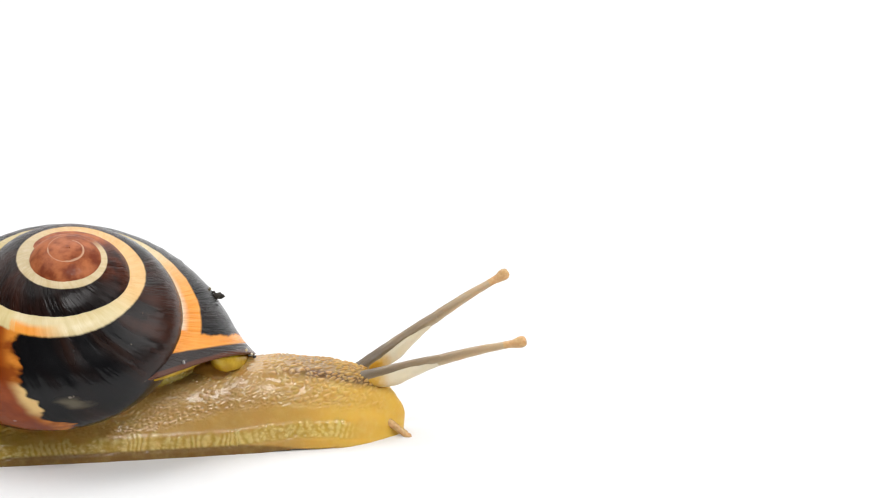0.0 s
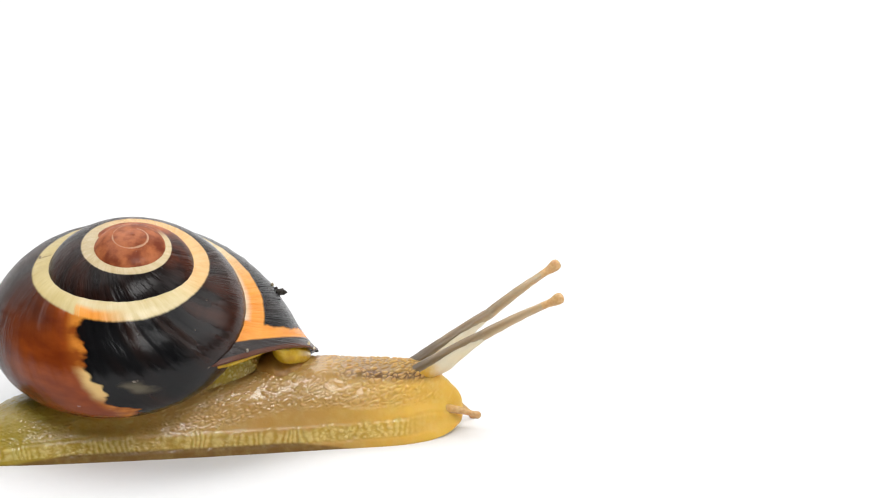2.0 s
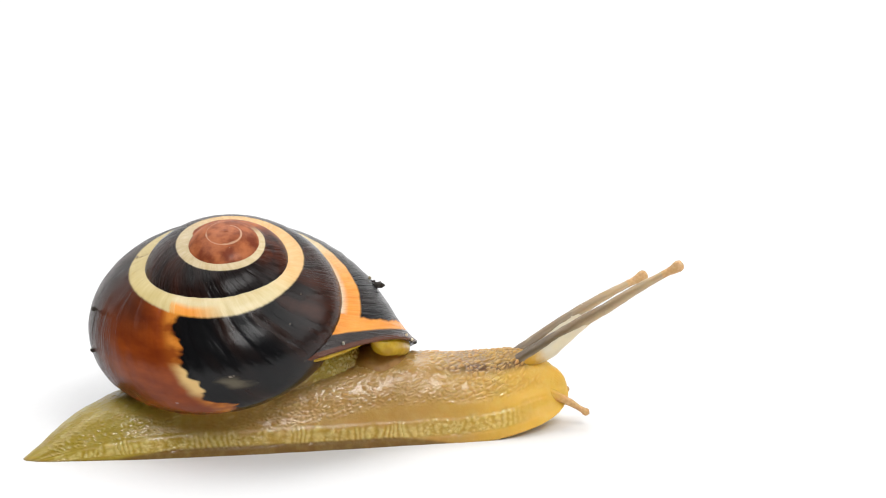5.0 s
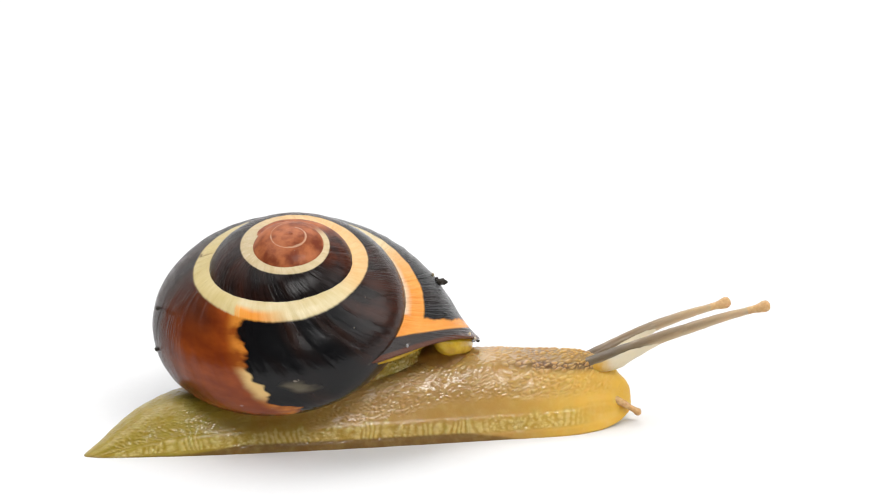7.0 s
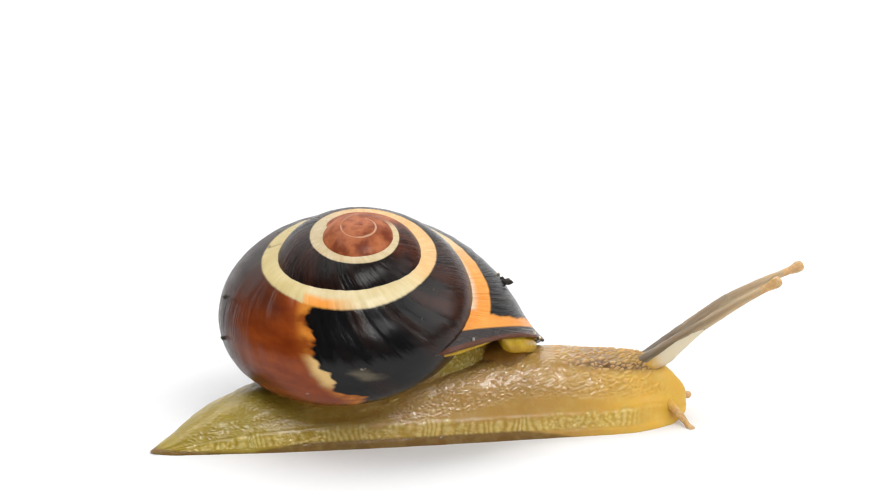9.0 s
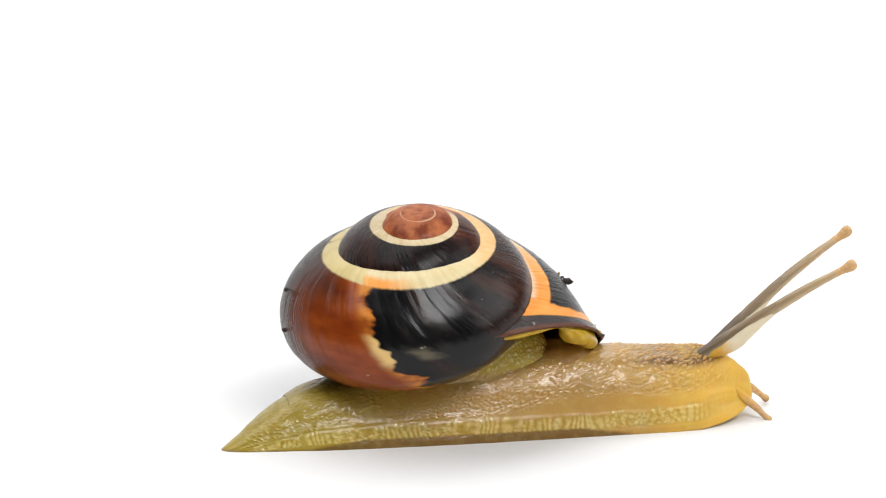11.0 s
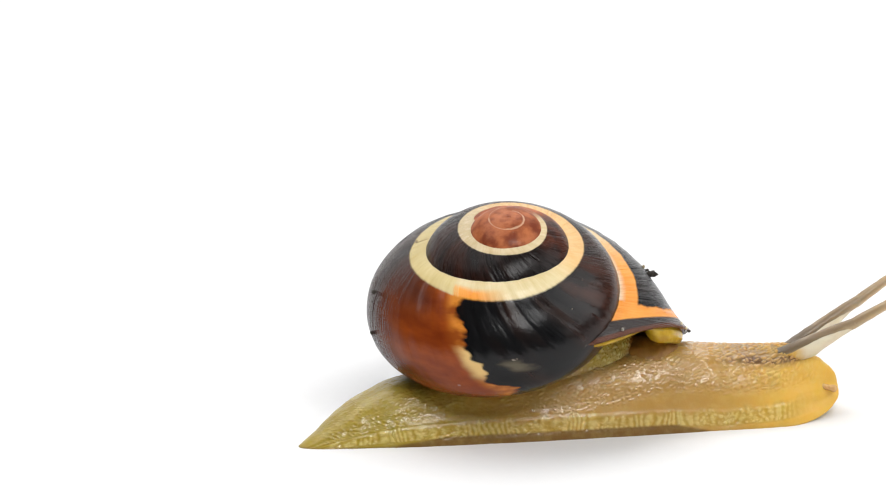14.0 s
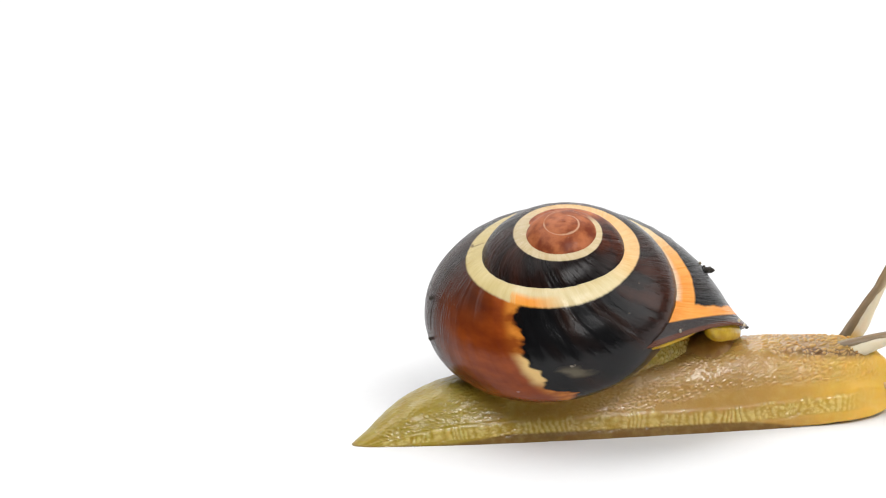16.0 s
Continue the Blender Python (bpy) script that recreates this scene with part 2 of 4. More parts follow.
def sheath_material():
    n = Nodes("pale_sheath_skin")
    x, y, z = n.place()
    fine = n.noise(n.vec(x, y, z), 3.0, 4)
    dark = n.math("MULTIPLY", n.step(z, 0.1, 0.5), 0.9)
    col = n.mix(dark, n.mix(n.step(n.math("ADD", x, n.math("MULTIPLY", fine, 0.8)), 1.4, -0.1), (0.64, 0.56, 0.40), (0.56, 0.31, 0.035)), (0.14, 0.11, 0.06))
    n.bump(fine, 0.3, 0.0001)
    return n.set(Base_Color=col, Roughness=0.35, IOR=1.38, Subsurface_Weight=0.5, Subsurface_Radius=(1.0, 0.8, 0.5), Subsurface_Scale=0.0008)


def plain_skin(name, a, b, scale, rough=0.3):
    n = Nodes(name)
    x, y, z = n.place()
    fine = n.noise(n.vec(x, y, z), scale, 4)
    n.bump(fine, 0.4, 0.0001)
    return n.set(Base_Color=n.mix(n.step(fine, 0.3, 0.7), a, b), Roughness=rough, IOR=1.38, Subsurface_Weight=0.3, Subsurface_Radius=(1.0, 0.6, 0.2), Subsurface_Scale=0.0006)


def mantle_material():
    n = Nodes("mantle_skin")
    x, y, z = n.place()
    here = n.vec(x, y, z)
    fine, wide = n.noise(here, 2.2, 4), n.noise(here, 0.5, 2)
    knob = n.attr("knob")
    yellow = n.mix(n.step(knob, 0.1, 0.8), (0.42, 0.29, 0.035), (0.54, 0.42, 0.10))
    tan = n.mix(n.step(knob, 0.1, 0.8), (0.34, 0.19, 0.045), (0.46, 0.29, 0.09))
    # tan towards the lip paints in its shade; tan low down meets the foot
    col = n.mix(n.step(n.math("ADD", x, n.math("MULTIPLY", wide, 3.0)), 3.2, 5.6), yellow, tan)
    col = n.mix(n.step(n.math("ADD", z, n.math("MULTIPLY", wide, 0.8)), 5.6, 4.8), col, tan)
    n.bump(n.math("ADD", fine, n.math("MULTIPLY", knob, 0.6)), 0.5, 0.00015)
    return n.set(Base_Color=col, Roughness=0.22, IOR=1.4, Coat_Weight=0.8, Coat_Roughness=0.04, Coat_IOR=1.4, Subsurface_Weight=0.4, Subsurface_Radius=(1.0, 0.6, 0.2), Subsurface_Scale=0.0007)


def feeler_material():
    n = Nodes("feeler_skin")
    x, y, z = n.place()
    fine = n.noise(n.vec(x, y, z), 4.0, 4)
    tan = n.mix(n.step(fine, 0.3, 0.7), (0.46, 0.27, 0.11), (0.58, 0.38, 0.18))
    n.bump(fine, 0.3, 0.00008)
    return n.set(Base_Color=n.mix(n.step(x, 0.6, 2.2), (0.60, 0.35, 0.05), tan), Roughness=0.25, IOR=1.38, Subsurface_Weight=0.4, Subsurface_Radius=(1.0, 0.6, 0.25), Subsurface_Scale=0.0006)


def soil_material():
    n = Nodes("dark_soil")
    x, y, z = n.place()
    fine = n.noise(n.vec(x, y, z), 6.0, 5)
    n.bump(fine, 0.8, 0.0001)
    return n.set(Base_Color=n.mix(fine, (0.006, 0.005, 0.004), (0.04, 0.03, 0.02)), Roughness=0.8)


PAPER, SHELL, SKIN, STALK, SHEATH, SOIL = paper_material(), shell_material(), skin_material(), stalk_material("eyestalk_skin", 0.0), sheath_material(), soil_material()
COLLAR = plain_skin("yellow_mantle", (0.34, 0.19, 0.006), (0.48, 0.31, 0.02), 1.2, 0.18)
MANTLE = mantle_material()
STALK_TOP = stalk_material("eyestalk_top_skin", 8.0)
# amber flesh with the shade of the hollow under the lip in its brown
SHADED_FLESH = plain_skin("shaded_amber_flesh", (0.23, 0.10, 0.013), (0.34, 0.17, 0.03), 1.5, 0.4)
FEELER = feeler_material()
GRIT = plain_skin("pale_grit", (0.18, 0.17, 0.15), (0.34, 0.32, 0.29), 4.0, 0.25)


# ---- setting ----
def part(name, verts, faces, material, parent=None, label="", attrs=None, smooth=True):
    """One mesh object, in millimetres, under a thing or a part; attrs: values a vertex."""
    me = bpy.data.meshes.new(name)
    me.from_pydata([tuple(c * MM for c in v) for v in verts], [], faces)
    me.materials.append(material)
    for key, values in (attrs or {}).items():
        me.attributes.new(key, "FLOAT", "POINT").data.foreach_set("value", np.asarray(values, dtype=np.float32))
    if smooth:
        me.polygons.foreach_set("use_smooth", [True] * len(me.polygons))
    me.update()
    ob = new(name, me)
    ob.parent = parent
    return tagged(ob, label)


def grid_faces(rows, cols, closed=False):
    out = []
    for i in range(rows - 1):
        for j in range(cols if closed else cols - 1):
            k = (j + 1) % cols
            out.append((i * cols + j, i * cols + k, (i + 1) * cols + k, (i + 1) * cols + j))
    return out


def paper_sweep():
    """Table sheet of white paper that bends up into the backdrop."""
    line = [(y, 0.0) for y in np.linspace(-170, 320, 16)]
    line += [(320 + 260 * math.sin(a), 260 - 260 * math.cos(a)) for a in np.linspace(0, math.pi / 2, 20)[1:]]
    line += [(580, z) for z in (400, 700, 1000)]
    xs = np.linspace(-900, 900, 25)
    verts = [(x, y, z) for y, z in line for x in xs]
    sheet = part("ground", verts, [f[::-1] for f in grid_faces(len(line), len(xs))], PAPER)
    thick = sheet.modifiers.new("thickness", "SOLIDIFY")
    thick.thickness, thick.offset = 0.0003, -1
    return tagged(sheet, "seamless sheet of matt white paper curving up behind the snail", "backdrop", kind="structure")


def studio():
    """Plain grey walls, floor and ceiling round the table sheet."""
    grey = Nodes("grey_wall_paint")
    x, y, z = grey.place()
    fine = grey.noise(grey.vec(x, y, z), 0.02, 4)
    grey = grey.set(Base_Color=grey.mix(fine, (0.20, 0.20, 0.20), (0.26, 0.26, 0.255)), Roughness=0.8)
    slabs = (("floor", (0, 0, -30.6), (3200, 3200, 60)), ("ceiling", (0, 0, 2030), (3200, 3200, 60)),
             ("wall_north", (0, 1570, 1010), (3200, 60, 1980)), ("wall_south", (0, -1570, 1010), (3200, 60, 1980)),
             ("wall_east", (1570, 0, 1010), (60, 3080, 1980)), ("wall_west", (-1570, 0, 1010), (60, 3080, 1980)))
    for name, (x, y, z), (a, b, c) in slabs:
        verts = [(x + i * a / 2, y + j * b / 2, z + k * c / 2) for i in (-1, 1) for j in (-1, 1) for k in (-1, 1)]
        faces = [(0, 1, 3, 2), (4, 6, 7, 5), (0, 4, 5, 1), (2, 3, 7, 6), (0, 2, 6, 4), (1, 5, 7, 3)]
        tagged(part(name, verts, faces, grey, smooth=False), "plain grey painted studio surface", "room", kind="structure")


ground = paper_sweep()
studio()

# ---- the snail ----
ROOT = pose(0, 0, 0, 0, 0, 11.0)
snail = tagged(new("snail"), "banded grove snail with ochre body crawling over white paper", "snail")


def smooth(x, lo, hi):
    u = min(1.0, max(0.0, (x - lo) / (hi - lo)))
    return u * u * (3 - 2 * u)


# the coil: turns count back from the lip at 0; all lengths in millimetres
APEX = np.array((-5.872, -1.122, 18.364))
AXES = np.array(((0.98119, 0.18510, -0.05484), (-0.19072, 0.88544, -0.42381), (-0.02989, 0.42630, 0.90409)))
CENTRE = np.array((-4.074, 4.198, 7.334))
REST = np.array((-4.0, 4.2, 3.0))
SHELL_REST = pose(*(CENTRE * MM))
PHASE, RATE, BEND, RISE, RISE_BEND = -0.51365, 0.33728, -0.09541, 0.44487, -0.02114
RADIUS, DROP, WIDE, THICK, TILT, FALL = 5.7516, 13.10622, 6.55193, 5.16766, -0.28756, 0.45021


def coil_scale(turn):
    return np.exp(RATE * turn + BEND * turn * turn)


def coil_height(turn):
    late = np.clip(turn + 0.35, 0, None)
    return -DROP * np.exp(RISE * turn + RISE_BEND * turn * turn) - FALL * late * late


def coil_centre(turn):
    # the oldest whorls lie lower, as a dome
    z, knee = coil_height(turn), coil_height(np.array(-1.85))
    return RADIUS * coil_scale(turn), np.where(turn < -1.85, knee + (z - knee) * 0.72, z)


def coil_section(turn, angle, swell=1.0):
    s = coil_scale(turn) * swell
    r, z = coil_centre(turn)
    x, y = WIDE * s * np.cos(angle), THICK * s * np.sin(angle)
    return r + x * math.cos(TILT) - y * math.sin(TILT), z + x * math.sin(TILT) + y * math.cos(TILT)


def coil_point(turn, angle, swell=1.0, dome=0.0):
    """Place in the shell's own space; dome smooths the oldest whorls into a cap."""
    r, z = coil_section(turn, angle, swell)
    z = z + (-4.12 + 1.65 * np.sqrt(np.maximum(0.02, 1 - (r / 2.66) ** 2)) - z) * dome
    a = PHASE - 2 * np.pi * turn
    p = np.stack([r * np.cos(a), r * np.sin(a), z + 0 * a], -1) @ AXES.T + APEX
    p = REST + (p - REST) * 0.982
    # the base is flattened where it rests on the foot
    low = np.clip(3.2 - p[..., 2], 0, None)
    p[..., 2] += low - 1.1 * np.tanh(low / 1.1)
    return p - CENTRE


def seam_angle(turn):
    """Where a whorl meets the one before it."""
    return np.radians(np.interp(turn, (-2, -1.8, -1.5, -1, -0.5, 0, 0.1), (116.2, 114.3, 106.2, 97.1, 90.6, 83.6, 82.1)))


def lip_turn(v):
    return -0.018 - 0.2 * v + 0.09 * np.exp(-np.maximum(v, 0) / 0.085)


def seam_gap(turn, angle, swell):
    """How far out of the axis each place lies from the seam of the first whorls."""
    r = coil_section(turn, angle, swell)[0]
    start = 1.45 * coil_section(np.array(-2.2), seam_angle(-2.2))[0]
    gap = np.full(r.shape, 9.0)
    for k in range(-4, 5):
        t = turn + k
        on = (t > -3.3) & (t < -2.05)
        gap = np.where(on, np.minimum(gap, np.abs(r - start * np.exp(0.8 * (t + 2.2)))), gap)
    return gap


def build_shell():
    vs = np.linspace(-0.05, 1.3, 110)
    ts = 1 - (1 - np.linspace(0, 1, 520)) ** 1.25
    first = -4.6
    V, T = np.meshgrid(vs, ts)
    end = lip_turn(V)
    turn = first + (end - first) * T
    gone = end - turn
    swell = 1 + np.exp(-gone / 0.02) * (0.02 + 0.17 * np.clip((V - 0.15) / 0.25, 0, 1))
    swell = swell + 0.0022 * np.sin(turn * 190 + V * 38 + 2 * np.sin(turn * 31)) * np.clip(turn + 2.3, 0, 1)
    # raised growth ridges towards the lip
    swell = swell + 0.009 * np.clip(np.sin(gone * 150 + 3 * np.sin(gone * 37) + 4 * V), 0, 1) ** 5 * np.exp(-((gone - 0.12) / 0.1) ** 2)
    # a flat shoulder along the seam of the last whorl
    ease = lambda a: np.clip(a, 0, 1) ** 2 * (3 - 2 * np.clip(a, 0, 1))
    swell = swell + 0.18 * ease((turn + 1.12) / 0.26) * (1 - ease((turn + 0.8) / 0.3)) * np.exp(-(np.maximum(V, 0) / 0.1) ** 2)
    swell = swell + 0.075 * np.clip((V - 0.28) / 0.3, 0, 1)
    swell = swell + 0.22 * np.clip((-2.35 - turn) / 0.7, 0, 1) + 0.7 * np.clip((-3.2 - turn) / 0.8, 0, 1)
    P = coil_point(turn, seam_angle(turn) - np.pi * V, swell, 0.88 * np.clip((-2.08 - turn) / 0.3, 0, 1) * np.clip((0.8 - V) / 0.25, 0, 1))
    n, m = P.shape[:2]
    faces = grid_faces(n, m) + [tuple(range(m - 1, -1, -1))]
    ob = part("shell", P.reshape(-1, 3), faces, SHELL, snail, "glossy coiled shell with black, brown, cream and orange bands",
              {"turn": turn.ravel(), "across": V.ravel(), "lip": gone.ravel(), "seam": seam_gap(turn, seam_angle(turn) - np.pi * V, swell).ravel()})
    thick = ob.modifiers.new("thickness", "SOLIDIFY")
    thick.thickness, thick.offset = 0.00022, -1
    ob.matrix_basis = SHELL_REST
    # a fleshy roll along the inside of the lip
    verts, steps, sides = [], 90, 16
    for v in np.linspace(0.02, 0.95, steps):
        t = lip_turn(np.array(v)) - 0.012
        a = seam_angle(t) - np.pi * v
        outer, inner = coil_point(t, a, 1.0 + 0.093 * min(1, max(0, (v - 0.15) / 0.25)) + 0.075 * min(1, max(0, (v - 0.28) / 0.3))), coil_point(t, a, 0.8)
        along = coil_point(t - 0.03, a, 0.92) - coil_point(t, a, 0.92)
        n1 = Vector(inner - outer).normalized()
        n2 = Vector(along).normalized()
        r = 0.24 + 0.1 * smooth(v, 0.02, 0.06) * (1 - smooth(v, 0.08, 0.16)) + 0.8 * smooth(v, 0.15, 0.28) * (1 - smooth(v, 0.6, 0.9)) + 0.025 * math.sin(v * 21)
        mid = Vector(outer) + n1 * (r * 0.78 + 0.08) - n2 * (0.1 + 0.6 * r)
        for q in range(sides):
            w = 2 * math.pi * q / sides
            verts.append(tuple(mid + n1 * (0.95 * r * math.cos(w)) + n2 * (1.45 * r * math.sin(w))))
    part("mantle_collar", verts, grid_faces(steps, sides, True), COLLAR, ob, "glossy yellow mantle collar under the shell's lip")
    # bits of soil that stick to it
    rnd = random.Random(4)
    for place, size in (((5.55, 5.1, 10.3), 0.3), ((5.85, 5.1, 10.25), 0.19), ((5.3, 5.1, 10.6), 0.12), ((-14.75, 3.6, 10.5), 0.16), ((-15.05, 2.95, 7.75), 0.16), ((6.6, 2.6, 7.35), 0.14), ((7.5, 1.75, 6.75), 0.11)):
        bm = bmesh.new()
        bmesh.ops.create_icosphere(bm, subdivisions=2, radius=1)
        for w in bm.verts:
            w.co *= size * rnd.uniform(0.6, 1.15)
            w.co.x *= 1.3
        verts = [tuple(w.co + Vector(place) - Vector(CENTRE)) for w in bm.verts]
        faces = [[w.index for w in f.verts] for f in bm.faces]
        bm.free()
        part("soil_crumb", verts, faces, SOIL, ob, "black crumb of soil", smooth=False)
    # a pale grain of sand on the lip's dark stripe and a few dry scales on its edge
    for place, size, name, material in (((1.6, -2.8, 8.25), 0.11, "sand_grain", GRIT), ((6.75, 0.95, 7.55), 0.1, "dry_scale", SHEATH), ((7.2, 1.3, 7.1), 0.08, "dry_scale", SHEATH), ((5.0, 5.0, 10.9), 0.1, "dry_scale", SHEATH)):
        bm = bmesh.new()
        bmesh.ops.create_icosphere(bm, subdivisions=2, radius=1)
        for w in bm.verts:
            w.co *= size * rnd.uniform(0.75, 1.1)
            w.co.z *= 1.4
        verts = [tuple(w.co + Vector(place) - Vector(CENTRE)) for w in bm.verts]
        faces = [[w.index for w in f.verts] for f in bm.faces]
        bm.free()
        part(name, verts, faces, material, ob, "pale grey grain of sand" if name == "sand_grain" else "whitish dry flake")
    return ob


shell = build_shell()

# the body: height of the back, half width and height of the belly along x
STATIONS = ((-20.75, 0.14, 0.26, 0.0, 0.85), (-20.2, 0.46, 0.72, 0.0, 1.02), (-19.2, 1.05, 1.32, 0.0, 1.42), (-18.2, 1.74, 1.9, 0.0, 1.88), (-16.4, 2.88, 2.75, 0.0, 2.62), (-14.3, 3.72, 3.32, 0.0, 3.04), (-12.4, 4.28, 3.60, 0.0, 3.18),
            (-8, 4.95, 3.76, 0.0, 3.23), (-3, 5.15, 3.82, 0.0, 3.23), (3, 5.75, 3.76, 0.0, 3.23), (8.2, 5.92, 3.66, 0.0, 3.23), (11.6, 5.55, 3.60, 0.0, 3.23), (13.7, 5.38, 3.45, 0.05, 3.23),
            (15.3, 5.1, 3.0, 0.09, 3.23), (16.4, 4.45, 2.45, 0.17, 3.23), (17.1, 3.88, 1.9, 0.32, 3.23), (17.7, 3.22, 1.38, 0.6, 3.23), (18.1, 2.75, 0.95, 0.85, 3.23), (18.3, 2.25, 0.5, 1.3, 3.23), (18.36, 1.85, 0.1, 1.7, 3.23))
OUTLINE = ((0, 0, 0), (0.6, 0, 0), (0.98, 0.02, 0), (1.085, 0.12, 0), (1.075, 0.55, 0), (1.045, 0.9, 0), (1.015, 1.3, 0), (0.98, 1.75, 0), (0.95, 1.98, 0),
           (0.925, 2.25, 0), (0.865, 0, 0.52), (0.765, 0, 0.7), (0.56, 0, 0.885), (0.28, 0, 0.975), (0, 0, 1.0))

PLAIN = (0, 0.6, 0.96, 1.05, 1.055, 1.035, 1.015, 0.99, 0.965, 0.945, 0.87, 0.765, 0.56, 0.28, 0)


def ride(keys, x):
    """Smooth curve through keys whose first value is x."""
    ks = [k[0] for k in keys]
    i = min(len(ks) - 2, max(0, int(np.searchsorted(ks, x)) - 1))
    a, b = keys[i], keys[i + 1]
    p, q = keys[max(i - 1, 0)], keys[min(i + 2, len(ks) - 1)]
    h = b[0] - a[0]
    u = min(1.0, max(0.0, (x - a[0]) / h))
    out = []
    for k in range(1, len(a)):
        ma = (b[k] - p[k]) / max(b[0] - p[0], 1e-6) * h
        mb = (q[k] - a[k]) / max(q[0] - a[0], 1e-6) * h
        out.append((2 * u**3 - 3 * u**2 + 1) * a[k] + (u**3 - 2 * u**2 + u) * ma + (3 * u**2 - 2 * u**3) * b[k] + (u**3 - u**2) * mb)
    return out


HALF = 150


def body_ring(x):
    """Points round the body at x, from the belly up the near side and down the far side, with grain and fringe."""
    high, wide, low, middle = ride(STATIONS, x)
    k = min(1.0, high / 5.2)
    tame = max(0.6 * (1 - smooth(x, -15, -2)), smooth(x, 12.5, 16))
    slim = 0.2 * smooth(x, 13.5, 16.5)
    keys = []
    for i, (f, z, g) in enumerate(OUTLINE):
        f += (PLAIN[i] - f) * tame
        keys.append((i, wide * f * (1 - slim * min(1, max(0, i - 2) / 4)), z * k + g * high))
    side = np.array([ride(keys, i) for i in np.linspace(0, len(OUTLINE) - 1, 99)])
    # points lie closer on the flanks than on the belly
    gaps = np.hypot(*np.diff(side, axis=0).T) * np.where(np.arange(98) < 14, 0.2, 1.0)
    length = np.concatenate([[0], np.cumsum(gaps)])
    at = np.linspace(0, length[-1], HALF + 1)
    side = list(zip(np.interp(at, length, side[:, 0]), np.interp(at, length, side[:, 1])))
    side = [(y, low + z * (high - low) / max(high, 1e-3)) for y, z in side]
    ring = [(-y, z) for y, z in side] + [(y, z) for y, z in side[-2:0:-1]]
    out, run = [], 0.0
    for i, (y, z) in enumerate(ring):
        a, b = ring[i - 1], ring[(i + 1) % len(ring)]
        if i:
            run += math.hypot(y - a[0], z - a[1])
        n = Vector((b[1] - a[1], a[0] - b[0]))
        n = -n.normalized() if n.length > 1e-6 else Vector((0, 0))
        rel = (z - low) / max(high - low, 1e-3)
        rag = 0.35 * noise.noise((x * 0.9, 0.5, 2.0)) + 0.2 * noise.noise((x * 2.6, 1.5, 2.0))
        band = smooth(z, 0.7 * k, 0.95 * k) * (1 - smooth(z + rag, 1.65 * k, 2.1 * k)) * (1 - 0.85 * smooth(x, 12.5, 16))
        drop = 0.14 * (1 - smooth(x, -1, 6))
        upper = smooth(rel, 0.46 - drop, 0.62 - drop)
        hind = smooth(z, 1.9 * k, 2.3 * k) * (1 - smooth(x, -6, 2))
        grain = max(upper * (0.4 + 0.6 * smooth(x, -9, 0)), 0.5 * hind) * smooth(x, -20, -18.5)
        grain *= 1 - 0.6 * smooth(x, 15.5, 17)
        warp = 0.35 * noise.noise((x * 0.7, run * 0.7, 3))
        warp += 0.25 * noise.noise((x * 2.1, run * 2.1, 8))
        if y > 1.2:
            out.append(((x, middle + y, z), (0.5 * grain, grain, band)))
            continue
        far, _ = noise.voronoi((x / 0.4 + 0.5 * run + 2 * warp, run / 0.23 - 0.3 * x + 2 * warp, 0.3))
        knob = smooth(far[1] - far[0], 0.0, 0.7)
        # larger grains on the neck
        ahead = smooth(x, 7.0, 9.5)
        if ahead > 0:
            far, _ = noise.voronoi((x / 0.5 + 0.35 * run + 1.4 * warp, run / 0.3 - 0.3 * x + 1.4 * warp, 4.3))
            knob += ahead * (smooth(far[1] - far[0], 0.0, 0.6) - knob)
        ridge = 0.5 + 0.5 * math.sin(2 * math.pi * (x / 0.52 + 2.2 * noise.noise((x * 0.55, z * 0.35, 1))) + 2.2 * noise.noise((x * 1.3, z * 1.6, 5)))
        far, _ = noise.voronoi((x / 0.3, z / 0.22, 7.0 if y < 0 else 9.0))
        bead = smooth(far[1] - far[0], 0.05, 0.5)
        mixed = smooth(noise.noise((x * 0.4, z * 0.2, 11)), -0.3, 0.4)
        crinkle = 0.5 + 0.9 * noise.noise((x * 3.4 + 2 * warp, z * 4.2, 17))
        fine = (0.25 + 0.3 * mixed) * math.sqrt(ridge) + (0.28 - 0.18 * mixed) * bead + (0.47 - 0.12 * mixed) * crinkle
        swell = (0.085 + 0.035 * smooth(x, 7, 11)) * grain * (knob - 0.4) + 0.075 * band * (fine - 0.5) + 0.06 * noise.noise((x * 0.6, y * 0.6, z * 0.6))
        shape = knob * grain + fine * band
        out.append(((x, middle + y + n.x * swell, max(z + n.y * swell, 0.0)), (shape, grain, band)))
    return out


